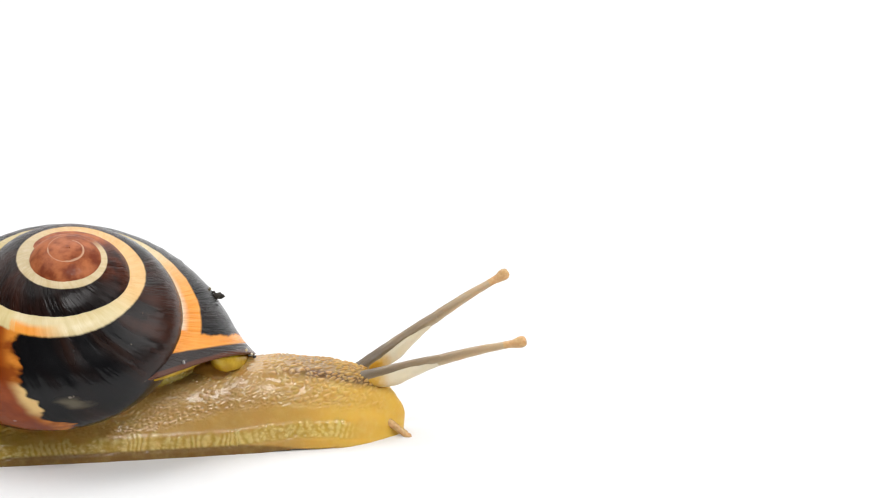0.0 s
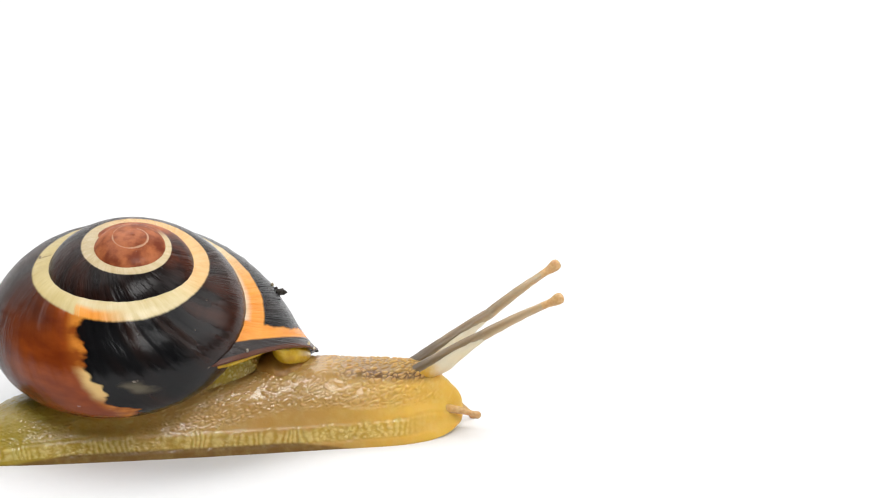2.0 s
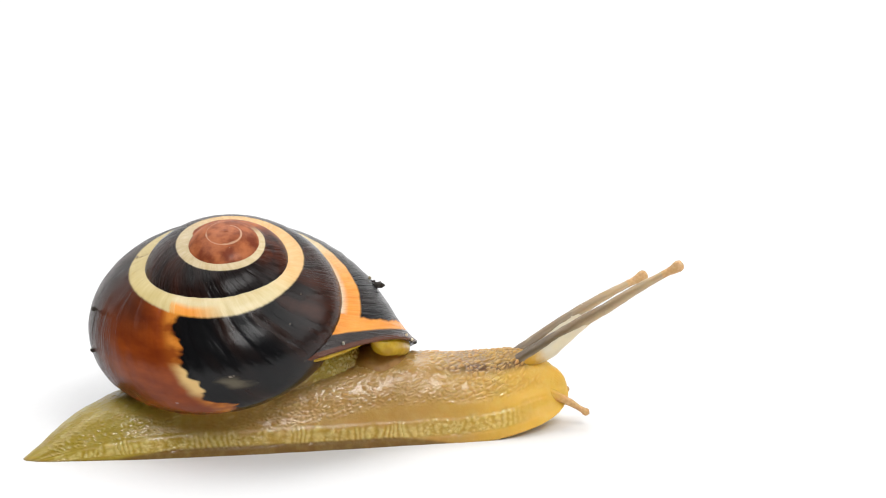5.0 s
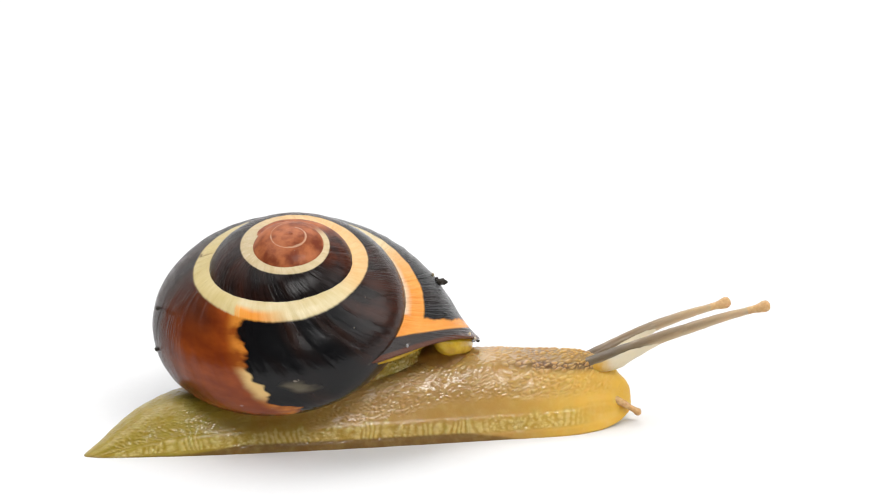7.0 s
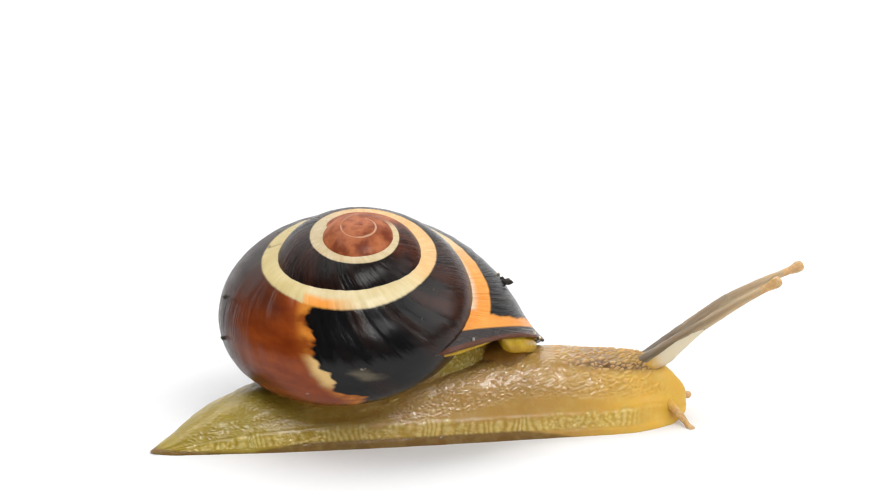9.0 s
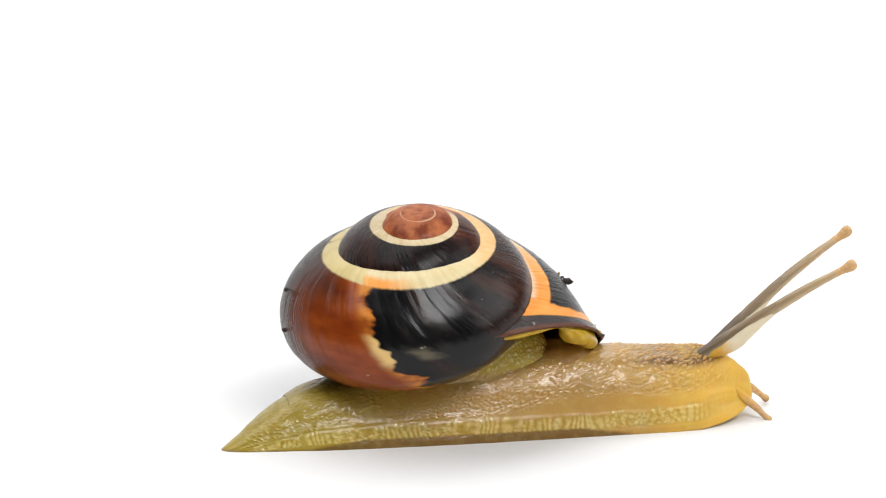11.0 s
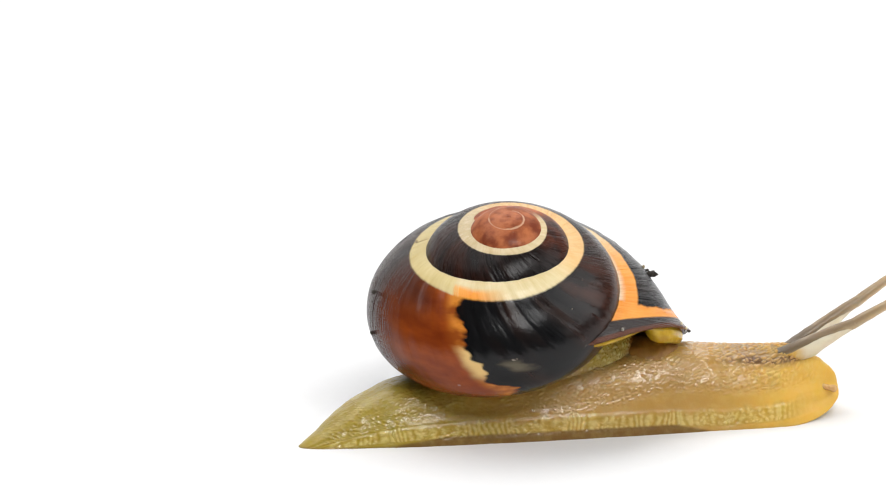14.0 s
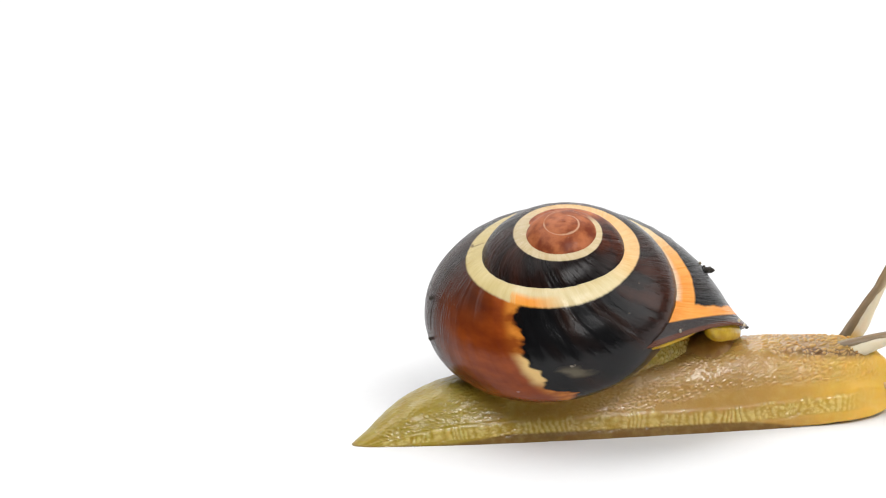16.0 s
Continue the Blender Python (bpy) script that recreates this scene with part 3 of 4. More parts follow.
def build_flesh(name, start, stop, label):
    """A rigid stretch of the body; its ends slip inside its neighbours."""
    lap = 1.3
    lo, hi = max(start - lap, -20.74), min(stop + lap, 18.355)
    count = max(8, int((hi - lo) / 0.072))
    verts, whole, data = [], [], []
    for x in np.linspace(lo, hi, count):
        high, wide, low, middle = ride(STATIONS, x)
        past = max(0.0, start - x, x - stop)
        shrink = 0.012 * min(1.0, past / 0.08) + 0.09 * min(1.0, past / lap) ** 2
        mid = low + 0.4 * (high - low)
        for (px, py, pz), d in body_ring(float(x)):
            verts.append((px, middle + (py - middle) * (1 - shrink), mid + (pz - mid) * (1 - shrink)))
            whole.append((px, py, pz))
            data.append(d)
    cols = 2 * HALF
    faces = grid_faces(count, cols, True)
    faces += [tuple(range(cols)), tuple((count - 1) * cols + i for i in range(cols - 1, -1, -1))]
    data = np.array(data)
    ob = part(name, verts, faces, SKIN, snail, label, {"knob": data[:, 0], "grain": data[:, 1], "fringe": data[:, 2]})
    # the tucked ends are shaded as the unbroken skin
    skin = bpy.data.meshes.new("unbroken_skin")
    skin.from_pydata(whole, [], faces)
    ob.data.normals_split_custom_set_from_vertices([v.normal.copy() for v in skin.vertices])
    bpy.data.meshes.remove(skin)
    return ob


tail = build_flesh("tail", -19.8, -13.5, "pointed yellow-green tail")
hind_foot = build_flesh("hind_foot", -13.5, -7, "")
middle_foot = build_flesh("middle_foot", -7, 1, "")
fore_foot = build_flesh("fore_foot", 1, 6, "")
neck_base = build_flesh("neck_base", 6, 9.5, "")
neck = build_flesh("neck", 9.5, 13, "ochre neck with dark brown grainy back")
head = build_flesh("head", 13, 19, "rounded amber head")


def build_mantle():
    """Flesh that rises from the foot into the shell's mouth."""
    verts, data = [], []
    rows, cols = 100, 300
    for i in range(rows):
        b = math.pi / 2 * i / (rows - 1)
        for j in range(cols):
            a = 2 * math.pi * j / cols
            flat = max(0.0, math.cos(b)) ** 0.7
            x, y = math.cos(a) * flat, math.sin(a) * flat
            far, _ = noise.voronoi((x * 26, y * 12, b * 15))
            knob = smooth(far[1] - far[0], 0.0, 0.6)
            k = 1 + 0.008 * knob + 0.03 * noise.noise((3 * x, 3 * y, 3 * b))
            verts.append((-2.5 + 7.3 * x * k, 3.5 + 2.85 * y * k, 2.6 + 5.6 * math.sin(b) * k + 0.1 * x * 8))
            data.append(knob)
    return part("mantle", verts, grid_faces(rows, cols, True), MANTLE, snail, "yellow-green grainy flesh rising into the shell", {"knob": data})


mantle = build_mantle()


def build_hollow_flesh():
    """Amber neck flesh added behind the collar, browned for the hollow's shade."""
    verts, data = [], []
    rows, cols = 40, 80
    for i in range(rows):
        b = math.pi / 2 * i / (rows - 1)
        for j in range(cols):
            a = 2 * math.pi * j / cols
            flat = max(0.0, math.cos(b)) ** 0.8
            x, y = math.cos(a) * flat, math.sin(a) * flat
            far, _ = noise.voronoi((x * 8, y * 6, b * 5))
            k = 1 + 0.03 * noise.noise((3 * x, 3 * y, 3 * b))
            verts.append((4.9 + 2.8 * x * k, 3.3 + 2.3 * y * k, 3.9 + 2.75 * math.sin(b) * k))
            data.append(smooth(far[1] - far[0], 0.0, 0.6))
    return part("hollow_flesh", verts, grid_faces(rows, cols, True), SHADED_FLESH, snail, "amber neck flesh, darkened to fill the shaded hollow under the shell's lip", {"knob": data})


hollow_flesh = build_hollow_flesh()


def tube(name, keys, material, parent, label, sides=28, steps=60):
    """A round limb along x through keys of x, radius and drop."""
    verts = []
    xs = np.linspace(keys[0][0], keys[-1][0], steps)
    for x in xs:
        r, drop = ride(keys, x)
        for j in range(sides):
            a = 2 * math.pi * j / sides
            w = r * (1 + 0.05 * noise.noise((x * 1.8, 2 * math.cos(a), 2 * math.sin(a))))
            verts.append((x, w * math.cos(a), w * math.sin(a) + drop))
    faces = [f[::-1] for f in grid_faces(steps, sides, True)]
    faces += [tuple(range(sides)), tuple((steps - 1) * sides + i for i in range(sides - 1, -1, -1))]
    return part(name, verts, faces, material, parent, label)


def eyestalk():
    low = tube("eyestalk", ((0, 0.5, 0), (3, 0.49, 0.02), (5.5, 0.44, 0.05), (7, 0.41, 0.04), (8.1, 0.385, 0.0)), STALK, snail, "grey-brown tapering eyestalk")
    top = tube("eyestalk_top", ((-0.3, 0.36, -0.02), (0, 0.388, 0), (1.5, 0.355, 0.06), (2.8, 0.32, 0.09), (4.2, 0.275, 0.07), (5.2, 0.25, 0.03), (5.8, 0.27, 0)), STALK_TOP, snail, "")
    tube("eye", ((4.6, 0.262, 0.055), (5.0, 0.268, 0.04), (5.3, 0.30, 0.02), (5.6, 0.36, 0.02), (5.85, 0.41, 0.03), (6.08, 0.38, 0.03), (6.24, 0.26, 0.03), (6.3, 0.05, 0.03)), FEELER, top, "rounded tan eye bulb")
    base = tube("stalk_sheath", ((-2.4, 0.2, 0.1), (-1.6, 0.4, 0.0), (-0.8, 0.5, -0.16), (0.0, 0.58, -0.34), (1.0, 0.64, -0.40), (2.0, 0.58, -0.27), (3.0, 0.48, -0.16), (4.0, 0.39, -0.07), (4.8, 0.30, 0.0)), SHEATH, snail, "translucent whitish sheath at the stalk's foot")
    return low, top, base


def feeler():
    return tube("feeler", ((-1.6, 0.3, 0.0), (-0.6, 0.42, 0.0), (0.3, 0.40, 0.0), (1.0, 0.34, 0.0), (1.6, 0.3, 0.02), (2.3, 0.26, 0.05), (2.9, 0.2, 0.03), (3.25, 0.21, 0.01), (3.5, 0.27, 0), (3.7, 0.23, 0), (3.82, 0.04, 0)), FEELER, snail, "short tan lower feeler")


near_eyestalk, near_eyestalk_top, near_sheath = eyestalk()
far_eyestalk, far_eyestalk_top, far_sheath = eyestalk()
near_feeler, far_feeler = feeler(), feeler()


def about(x, z, dx, dz, tip):
    """Shift by dx, dz and pitch about a point of the body's middle."""
    return pose((x + dx) * MM, 0, (z + dz) * MM, 0, tip, 0) @ pose(-x * MM, 0, -z * MM)


def aim(x, y, z, turn, rise):
    """At a point, with the limb's length turned and raised."""
    return pose(x * MM, y * MM, z * MM, 0, -rise, turn)


def motions():
    """Keys of all that moves."""
    walk(snail, [(t, ROOT @ pose(x * MM, y * MM, 0)) for t, x, y in (
        (0, -20.49, 0.13), (0.5, -19.50, 0.11), (1, -18.33, 0.07), (1.5, -17.25, 0.04), (2, -16.08, 0.01), (2.5, -14.81, -0.03), (3, -13.60, -0.07), (3.5, -12.44, -0.10), (4, -11.26, -0.07), (6.5, -5.76, 0.10), (7, -4.59, 0.13), (7.5, -3.68, 0.08), (8, -2.53, 0.03), (8.5, -1.36, -0.03), (9, 0.00, -0.10), (11.5, 5.30, -0.31), (12, 6.31, -0.35), (12.5, 7.36, -0.39), (13, 8.49, -0.45), (13.5, 9.38, -0.50), (14, 10.50, -0.56), (14.5, 11.53, -0.61), (15, 12.67, -0.67), (15.5, 13.46, -0.71), (16, 14.64, -0.78))])
    walk(shell, [(t, SHELL_REST @ pose(0, y * MM, z * MM, a, b, c)) for t, y, z, a, b, c in (
        (0, 0.183, -0.353, 3.775, -0.204, 3.97),
        (0.5, 0.221, -0.191, 2.192, 0.172, 4.024),
        (1, 0.547, -0.097, -1.395, 0.761, 3.725),
        (1.5, 0.552, -0.128, -1.146, 0.724, 3.599),
        (2, 0.311, -0.107, 0.196, 0.616, 3.489),
        (2.5, 1.051, -0.282, -2.132, 0.542, 2.927),
        (3, 1.096, -0.286, -2.797, 0.199, 2.323),
        (3.5, 0.99, -0.213, -1.3, -0.017, 2.064),
        (4, 0.765, -0.196, -0.833, -0.547, 1.526),
        (6.5, 0.207, -0.24, 0.558, -2.435, 0.184),
        (7, 0.158, -0.209, 2.22, -2.057, 0.096),
        (7.5, -0.027, -0.077, -1.654, -1.983, 0.632),
        (8, -0.001, -0.028, -2.683, -1.644, 0.758),
        (8.5, -0.002, 0.016, -1.473, -0.688, 0.382),
        (9, 0.1, 0, 0, 0, 0),
        (11.5, 0.043, 0.091, -8.37, 0.485, -1.878),
        (12, 0.09, -0.022, -7.844, -0.061, -2.349),
        (12.5, -0.022, 0.078, -0.92, -0.182, -1.477),
        (13, -0.051, 0.114, -0.211, -0.077, -0.994),
        (13.5, -0.191, 0.201, -2.079, -0.346, -0.803),
        (14, -0.027, 0.119, -1.277, -0.822, -0.474),
        (14.5, 0.014, 0.055, 0.723, -1.043, -0.578),
        (15, -0.135, 0.003, 4.026, -1.505, -0.765),
        (15.5, -0.251, -0.066, 1.98, -2.68, -1.303),
        (16, -0.142, -0.024, 0.795, -2.881, -1.293),
    )])
    # flesh: forward slip, rise and pitch of each piece about its middle
    walk(tail, [(t, about(-14.00, 2.0, dx, dz, tip)) for t, dx, dz, tip in (
        (0, 0.286, 0, 0), (0.5, 0.286, 0, 0), (1, 0.286, 0, 0), (1.5, 0.286, 0, 0), (2, 0.286, 0, 0),
        (2.5, 0.286, 0, 0), (3, 0.286, 0, 0), (3.5, 0.286, 0, 0), (4, 0.277, 0, 0), (6.5, 0.011, 0, 0),
        (7, -0.074, 0, 0), (7.5, 0.163, 0, 0), (8, 0.334, 0, 0), (8.5, 0.43, 0, 1), (9, 0.35, 0, 3),
        (11.5, 0.617, 0, 0), (12, 0.526, 0, 0), (12.5, 0.328, 0, 0), (13, 0.235, 0, 0), (13.5, 0.012, 0, 0),
        (14, -0.255, 0, 0), (14.5, -0.429, 0, 0), (15, -0.537, 0, 0), (15.5, -0.466, 0, 0), (16, -0.666, 0, 0),
    )])
    walk(hind_foot, [(t, about(-10.25, 2.0, dx, dz, tip)) for t, dx, dz, tip in (
        (0, -0.052, 0, 0), (0.5, -0.054, 0, 0), (1, -0.055, 0, 0), (1.5, -0.076, 0, 0), (2, -0.113, 0, 0),
        (2.5, -0.201, 0, 0), (3, -0.228, 0, 0), (3.5, -0.254, 0, 0), (4, -0.291, 0, 0), (6.5, 0.223, 0, 0),
        (7, 0.263, 0, 0), (7.5, 0.363, 0, 0), (8, 0.412, 0, 0), (8.5, 0.264, 0, 0), (9, 0, 0, 0),
        (11.5, -0.21, 0, 0), (12, -0.233, 0, 0), (12.5, -0.407, 0, 0), (13, -0.44, 0, 0), (13.5, -0.522, 0, 0),
        (14, -0.596, 0, 0), (14.5, -0.645, 0, 0), (15, -0.688, 0, 0), (15.5, -0.504, 0, 0), (16, -0.458, 0, 0),
    )])
    walk(middle_foot, [(t, about(-3.00, 2.0, dx, dz, tip)) for t, dx, dz, tip in (
        (0, -0.087, 0, 0), (0.5, -0.102, 0, 0), (1, -0.109, 0, 0), (1.5, -0.121, 0, 0), (2, -0.146, 0, 0),
        (2.5, -0.251, 0, 0), (3, -0.266, 0, 0), (3.5, -0.254, 0, 0), (4, -0.249, 0, 0), (6.5, 0.226, 0, 0),
        (7, 0.278, 0, 0), (7.5, 0.304, 0, 0), (8, 0.337, 0, 0), (8.5, 0.198, 0, 0), (9, 0, 0, 0),
        (11.5, -0.193, 0, 0), (12, -0.15, 0, 0), (12.5, -0.174, 0, 0), (13, -0.168, 0, 0), (13.5, -0.161, 0, 0),
        (14, -0.168, 0, 0), (14.5, -0.179, 0, 0), (15, -0.181, 0, 0), (15.5, -0.075, 0, 0), (16, -0.017, 0, 0),
    )])
    walk(fore_foot, [(t, about(3.50, 2.0, dx, dz, tip)) for t, dx, dz, tip in (
        (0, -0.118, 0, 0), (0.5, -0.146, 0, 0), (1, -0.157, 0, 0), (1.5, -0.161, 0, 0), (2, -0.176, 0, 0),
        (2.5, -0.296, 0, 0), (3, -0.3, 0, 0), (3.5, -0.254, 0, 0), (4, -0.211, 0, 0), (6.5, 0.228, 0, 0),
        (7, 0.292, 0, 0), (7.5, 0.251, 0, 0), (8, 0.269, 0, 0), (8.5, 0.139, 0, 0), (9, 0, 0, 0),
        (11.5, -0.177, 0, 0), (12, -0.077, 0, 0), (12.5, 0.034, 0, 0), (13, 0.075, 0, 0), (13.5, 0.163, 0, 0),
        (14, 0.215, 0, 0), (14.5, 0.238, 0, 0), (15, 0.272, 0, 0), (15.5, 0.31, 0, 0), (16, 0.378, 0, 0),
    )])
    walk(neck_base, [(t, about(7.75, 2.0, dx, dz, tip)) for t, dx, dz, tip in (
        (0, -0.042, 0.198, -4.156), (0.5, -0.143, 0.129, -2.729), (1, -0.165, -0.014, 0.266), (1.5, -0.181, -0.023, 0.374), (2, -0.208, 0.018, -0.549),
        (2.5, -0.22, -0.059, 1.126), (3, -0.23, -0.079, 1.158), (3.5, -0.187, 0.004, -0.971), (4, -0.124, 0.048, -2.281), (6.5, 0.457, -0.064, 1.36),
        (7, 0.384, 0.024, -0.73), (7.5, 0.225, -0.103, 2.06), (8, 0.221, -0.125, 2.517), (8.5, 0.143, -0.15, 3.812), (9, 0, 0, 0),
        (11.5, 0.132, -0.02, -1.4), (12, 0.281, -0.02, -1.7), (12.5, 0.49, -0.03, -2.2), (13, 0.531, -0.03, -1.173), (13.5, 0.481, -0.03, -1.061),
        (14, 0.42, -0.15, 3.283), (14.5, 0.449, 0.016, -0.682), (15, 0.491, 0.26, -6.022), (15.5, 0.557, 0.136, -3.424), (16, 0.637, 0.136, -3.424),
    )])
    walk(neck, [(t, about(11.25, 2.0, dx, dz, tip)) for t, dx, dz, tip in (
        (0, 0.052, 0.308, 2.204), (0.5, -0.131, 0.204, 1.348), (1, -0.163, -0.014, -0.421), (1.5, -0.195, -0.012, -0.981), (2, -0.237, 0.068, -1.088),
        (2.5, -0.122, -0.065, -1.527), (3, -0.143, -0.008, -4.582), (3.5, -0.11, 0.21, -6.485), (4, -0.033, 0.366, -8.769), (6.5, 0.719, -0.102, -0.663),
        (7, 0.486, 0.09, -1.461), (7.5, 0.207, -0.137, -1.886), (8, 0.179, -0.15, -2.118), (8.5, 0.161, -0.15, -0.735), (9, 0, 0, 0),
        (11.5, 0.483, 0.13, -5.0), (12, 0.676, 0.20, -7.0), (12.5, 0.969, 0.20, -6.5), (13, 1.003, 0.06, -4.5), (13.5, 0.778, 0.08, -5.0),
        (14, 0.574, -0.15, -2.298), (14.5, 0.604, 0.102, -2.284), (15, 0.645, 0.539, -1.478), (15.5, 0.758, 0.342, -2.678), (16, 0.851, 0.342, -2.678),
    )])
    walk(head, [(t, about(13.00, 2.0, dx, dz, tip)) for t, dx, dz, tip in (
        (0, 0.099, 0.142, 9.027), (0.5, -0.125, 0.099, 5.769), (1, -0.163, 0.008, -1.102), (1.5, -0.202, 0.036, -2.275), (2, -0.252, 0.105, -1.368),
        (2.5, -0.074, 0.02, -4.188), (3, -0.099, 0.21, -9.843), (3.5, -0.071, 0.474, -10.831), (4, 0.012, 0.708, -13.465), (6.5, 0.85, -0.05, -2.865),
        (7, 0.537, 0.141, -1.845), (7.5, 0.197, -0.02, -5.964), (8, 0.158, -0.037, -6.934), (8.5, 0.17, -0.211, -5.929), (9, 0, 0, 0),
        (11.5, 0.619, 0.28, -10.5), (12, 0.85, 0.46, -12.0), (12.5, 1.15, 0.42, -10.0), (13, 1.2, 0.21, -8.5), (13.5, 0.86, 0.21, -10.5),
        (14, 0.651, -0.077, -8.17), (14.5, 0.681, 0.189, -3.433), (15, 0.723, 0.5, 4.492), (15.5, 0.859, 0.399, -0.876), (16, 0.959, 0.399, -0.876),
    )])
    walk(near_eyestalk, [(t, aim(x, y, z, turn, rise)) for t, x, y, z, turn, rise in (
        (0, 12.81, 2.51, 3.94, -6.6, 12.7), (0.5, 12.99, 2.49, 3.70, -6.6, 22.6), (1, 12.93, 2.50, 3.63, -6.6, 30.4), (1.5, 12.54, 2.54, 3.74, -6.6, 29.3),
        (2, 12.30, 2.57, 3.51, -6.6, 28.5), (2.5, 12.51, 2.55, 3.68, -6.6, 27.3), (3, 13.05, 2.48, 3.96, -6.6, 34.5), (3.5, 13.64, 2.42, 4.42, -6.6, 33.4),
        (4, 13.88, 2.39, 5.01, -6.6, 34.8), (4.5, 14.00, 2.37, 4.94, -6.6, 33.6), (5, 14.29, 2.34, 4.79, -6.6, 31.0), (5.5, 14.71, 2.29, 4.64, -6.6, 27.9),
        (6, 15.11, 2.25, 4.52, -6.6, 25.2), (6.5, 15.29, 2.22, 4.48, -6.6, 24.1), (7, 14.91, 2.27, 4.46, -6.6, 19.3), (7.5, 14.43, 2.32, 4.28, -6.6, 27.8),
        (8, 13.86, 2.39, 3.68, -6.6, 38.6), (8.5, 13.58, 2.42, 3.24, -6.6, 43.5), (9, 12.53, 2.54, 3.16, -6.6, 31.9), (9.5, 12.66, 2.53, 3.28, -6.6, 32.0),
        (10, 12.96, 2.49, 3.57, -6.6, 32.3), (10.5, 13.33, 2.45, 3.91, -6.6, 32.6), (11, 13.64, 2.42, 4.20, -6.6, 32.9), (11.5, 13.76, 2.40, 4.33, -6.6, 33.0),
        (12, 14.30, 2.34, 4.80, -6.6, 34.9), (12.5, 13.99, 2.38, 4.63, -6.6, 26.8), (13, 14.24, 2.35, 4.26, -6.6, 26.4), (13.5, 13.28, 2.46, 4.44, -6.6, 27.1),
        (14, 12.36, 2.56, 3.93, -6.6, 22.9), (14.5, 11.80, 2.63, 3.75, -6.6, 21.6), (15, 11.40, 2.67, 3.60, -6.6, 20.4), (15.5, 11.20, 2.70, 3.56, -6.6, 22.0),
        (16, 10.68, 2.76, 4.33, -6.6, 12.1),
    )])
    walk(near_eyestalk_top, [(t, aim(x, y, z, turn, rise)) for t, x, y, z, turn, rise in (
        (0, 20.56, 1.61, 5.69, -6.6, 11.5), (0.5, 20.32, 1.64, 6.78, -6.6, 17.2), (1, 19.79, 1.70, 7.68, -6.6, 26.3), (1.5, 19.47, 1.74, 7.66, -6.6, 26.2),
        (2, 19.28, 1.76, 7.33, -6.6, 25.2), (2.5, 19.57, 1.73, 7.35, -6.6, 21.0), (3, 19.60, 1.73, 8.50, -6.6, 33.0), (3.5, 20.28, 1.65, 8.83, -6.6, 31.4),
        (4, 20.41, 1.63, 9.57, -6.6, 35.9), (4.5, 20.61, 1.61, 9.37, -6.6, 34.1), (5, 21.10, 1.55, 8.91, -6.6, 29.9), (5.5, 21.73, 1.48, 8.38, -6.6, 24.9),
        (6, 22.29, 1.41, 7.93, -6.6, 20.8), (6.5, 22.54, 1.39, 7.75, -6.6, 19.1), (7, 22.41, 1.40, 7.10, -6.6, 15.4), (7.5, 21.46, 1.51, 8.01, -6.6, 31.2),
        (8, 20.08, 1.67, 8.67, -6.6, 45.5), (8.5, 19.35, 1.76, 8.75, -6.6, 45.8), (9, 19.27, 1.76, 7.39, -6.6, 29.8), (9.5, 19.39, 1.75, 7.53, -6.6, 29.6),
        (10, 19.68, 1.72, 7.85, -6.6, 29.4), (10.5, 20.02, 1.68, 8.23, -6.6, 29.1), (11, 20.31, 1.64, 8.55, -6.6, 28.8), (11.5, 20.43, 1.63, 8.68, -6.6, 28.7),
        (12, 20.82, 1.58, 9.37, -6.6, 34.5), (12.5, 21.08, 1.55, 8.24, -6.6, 25.3), (13, 21.36, 1.52, 7.82, -6.6, 27.1), (13.5, 20.35, 1.64, 8.08, -6.6, 29.7),
        (14, 19.67, 1.72, 7.04, -6.6, 27.5), (14.5, 19.19, 1.77, 6.69, -6.6, 25.2), (15, 18.85, 1.81, 6.39, -6.6, 24.1), (15.5, 18.57, 1.85, 6.56, -6.6, 20.7),
        (16, 18.45, 1.86, 6.00, -6.6, 13.1),
    )])
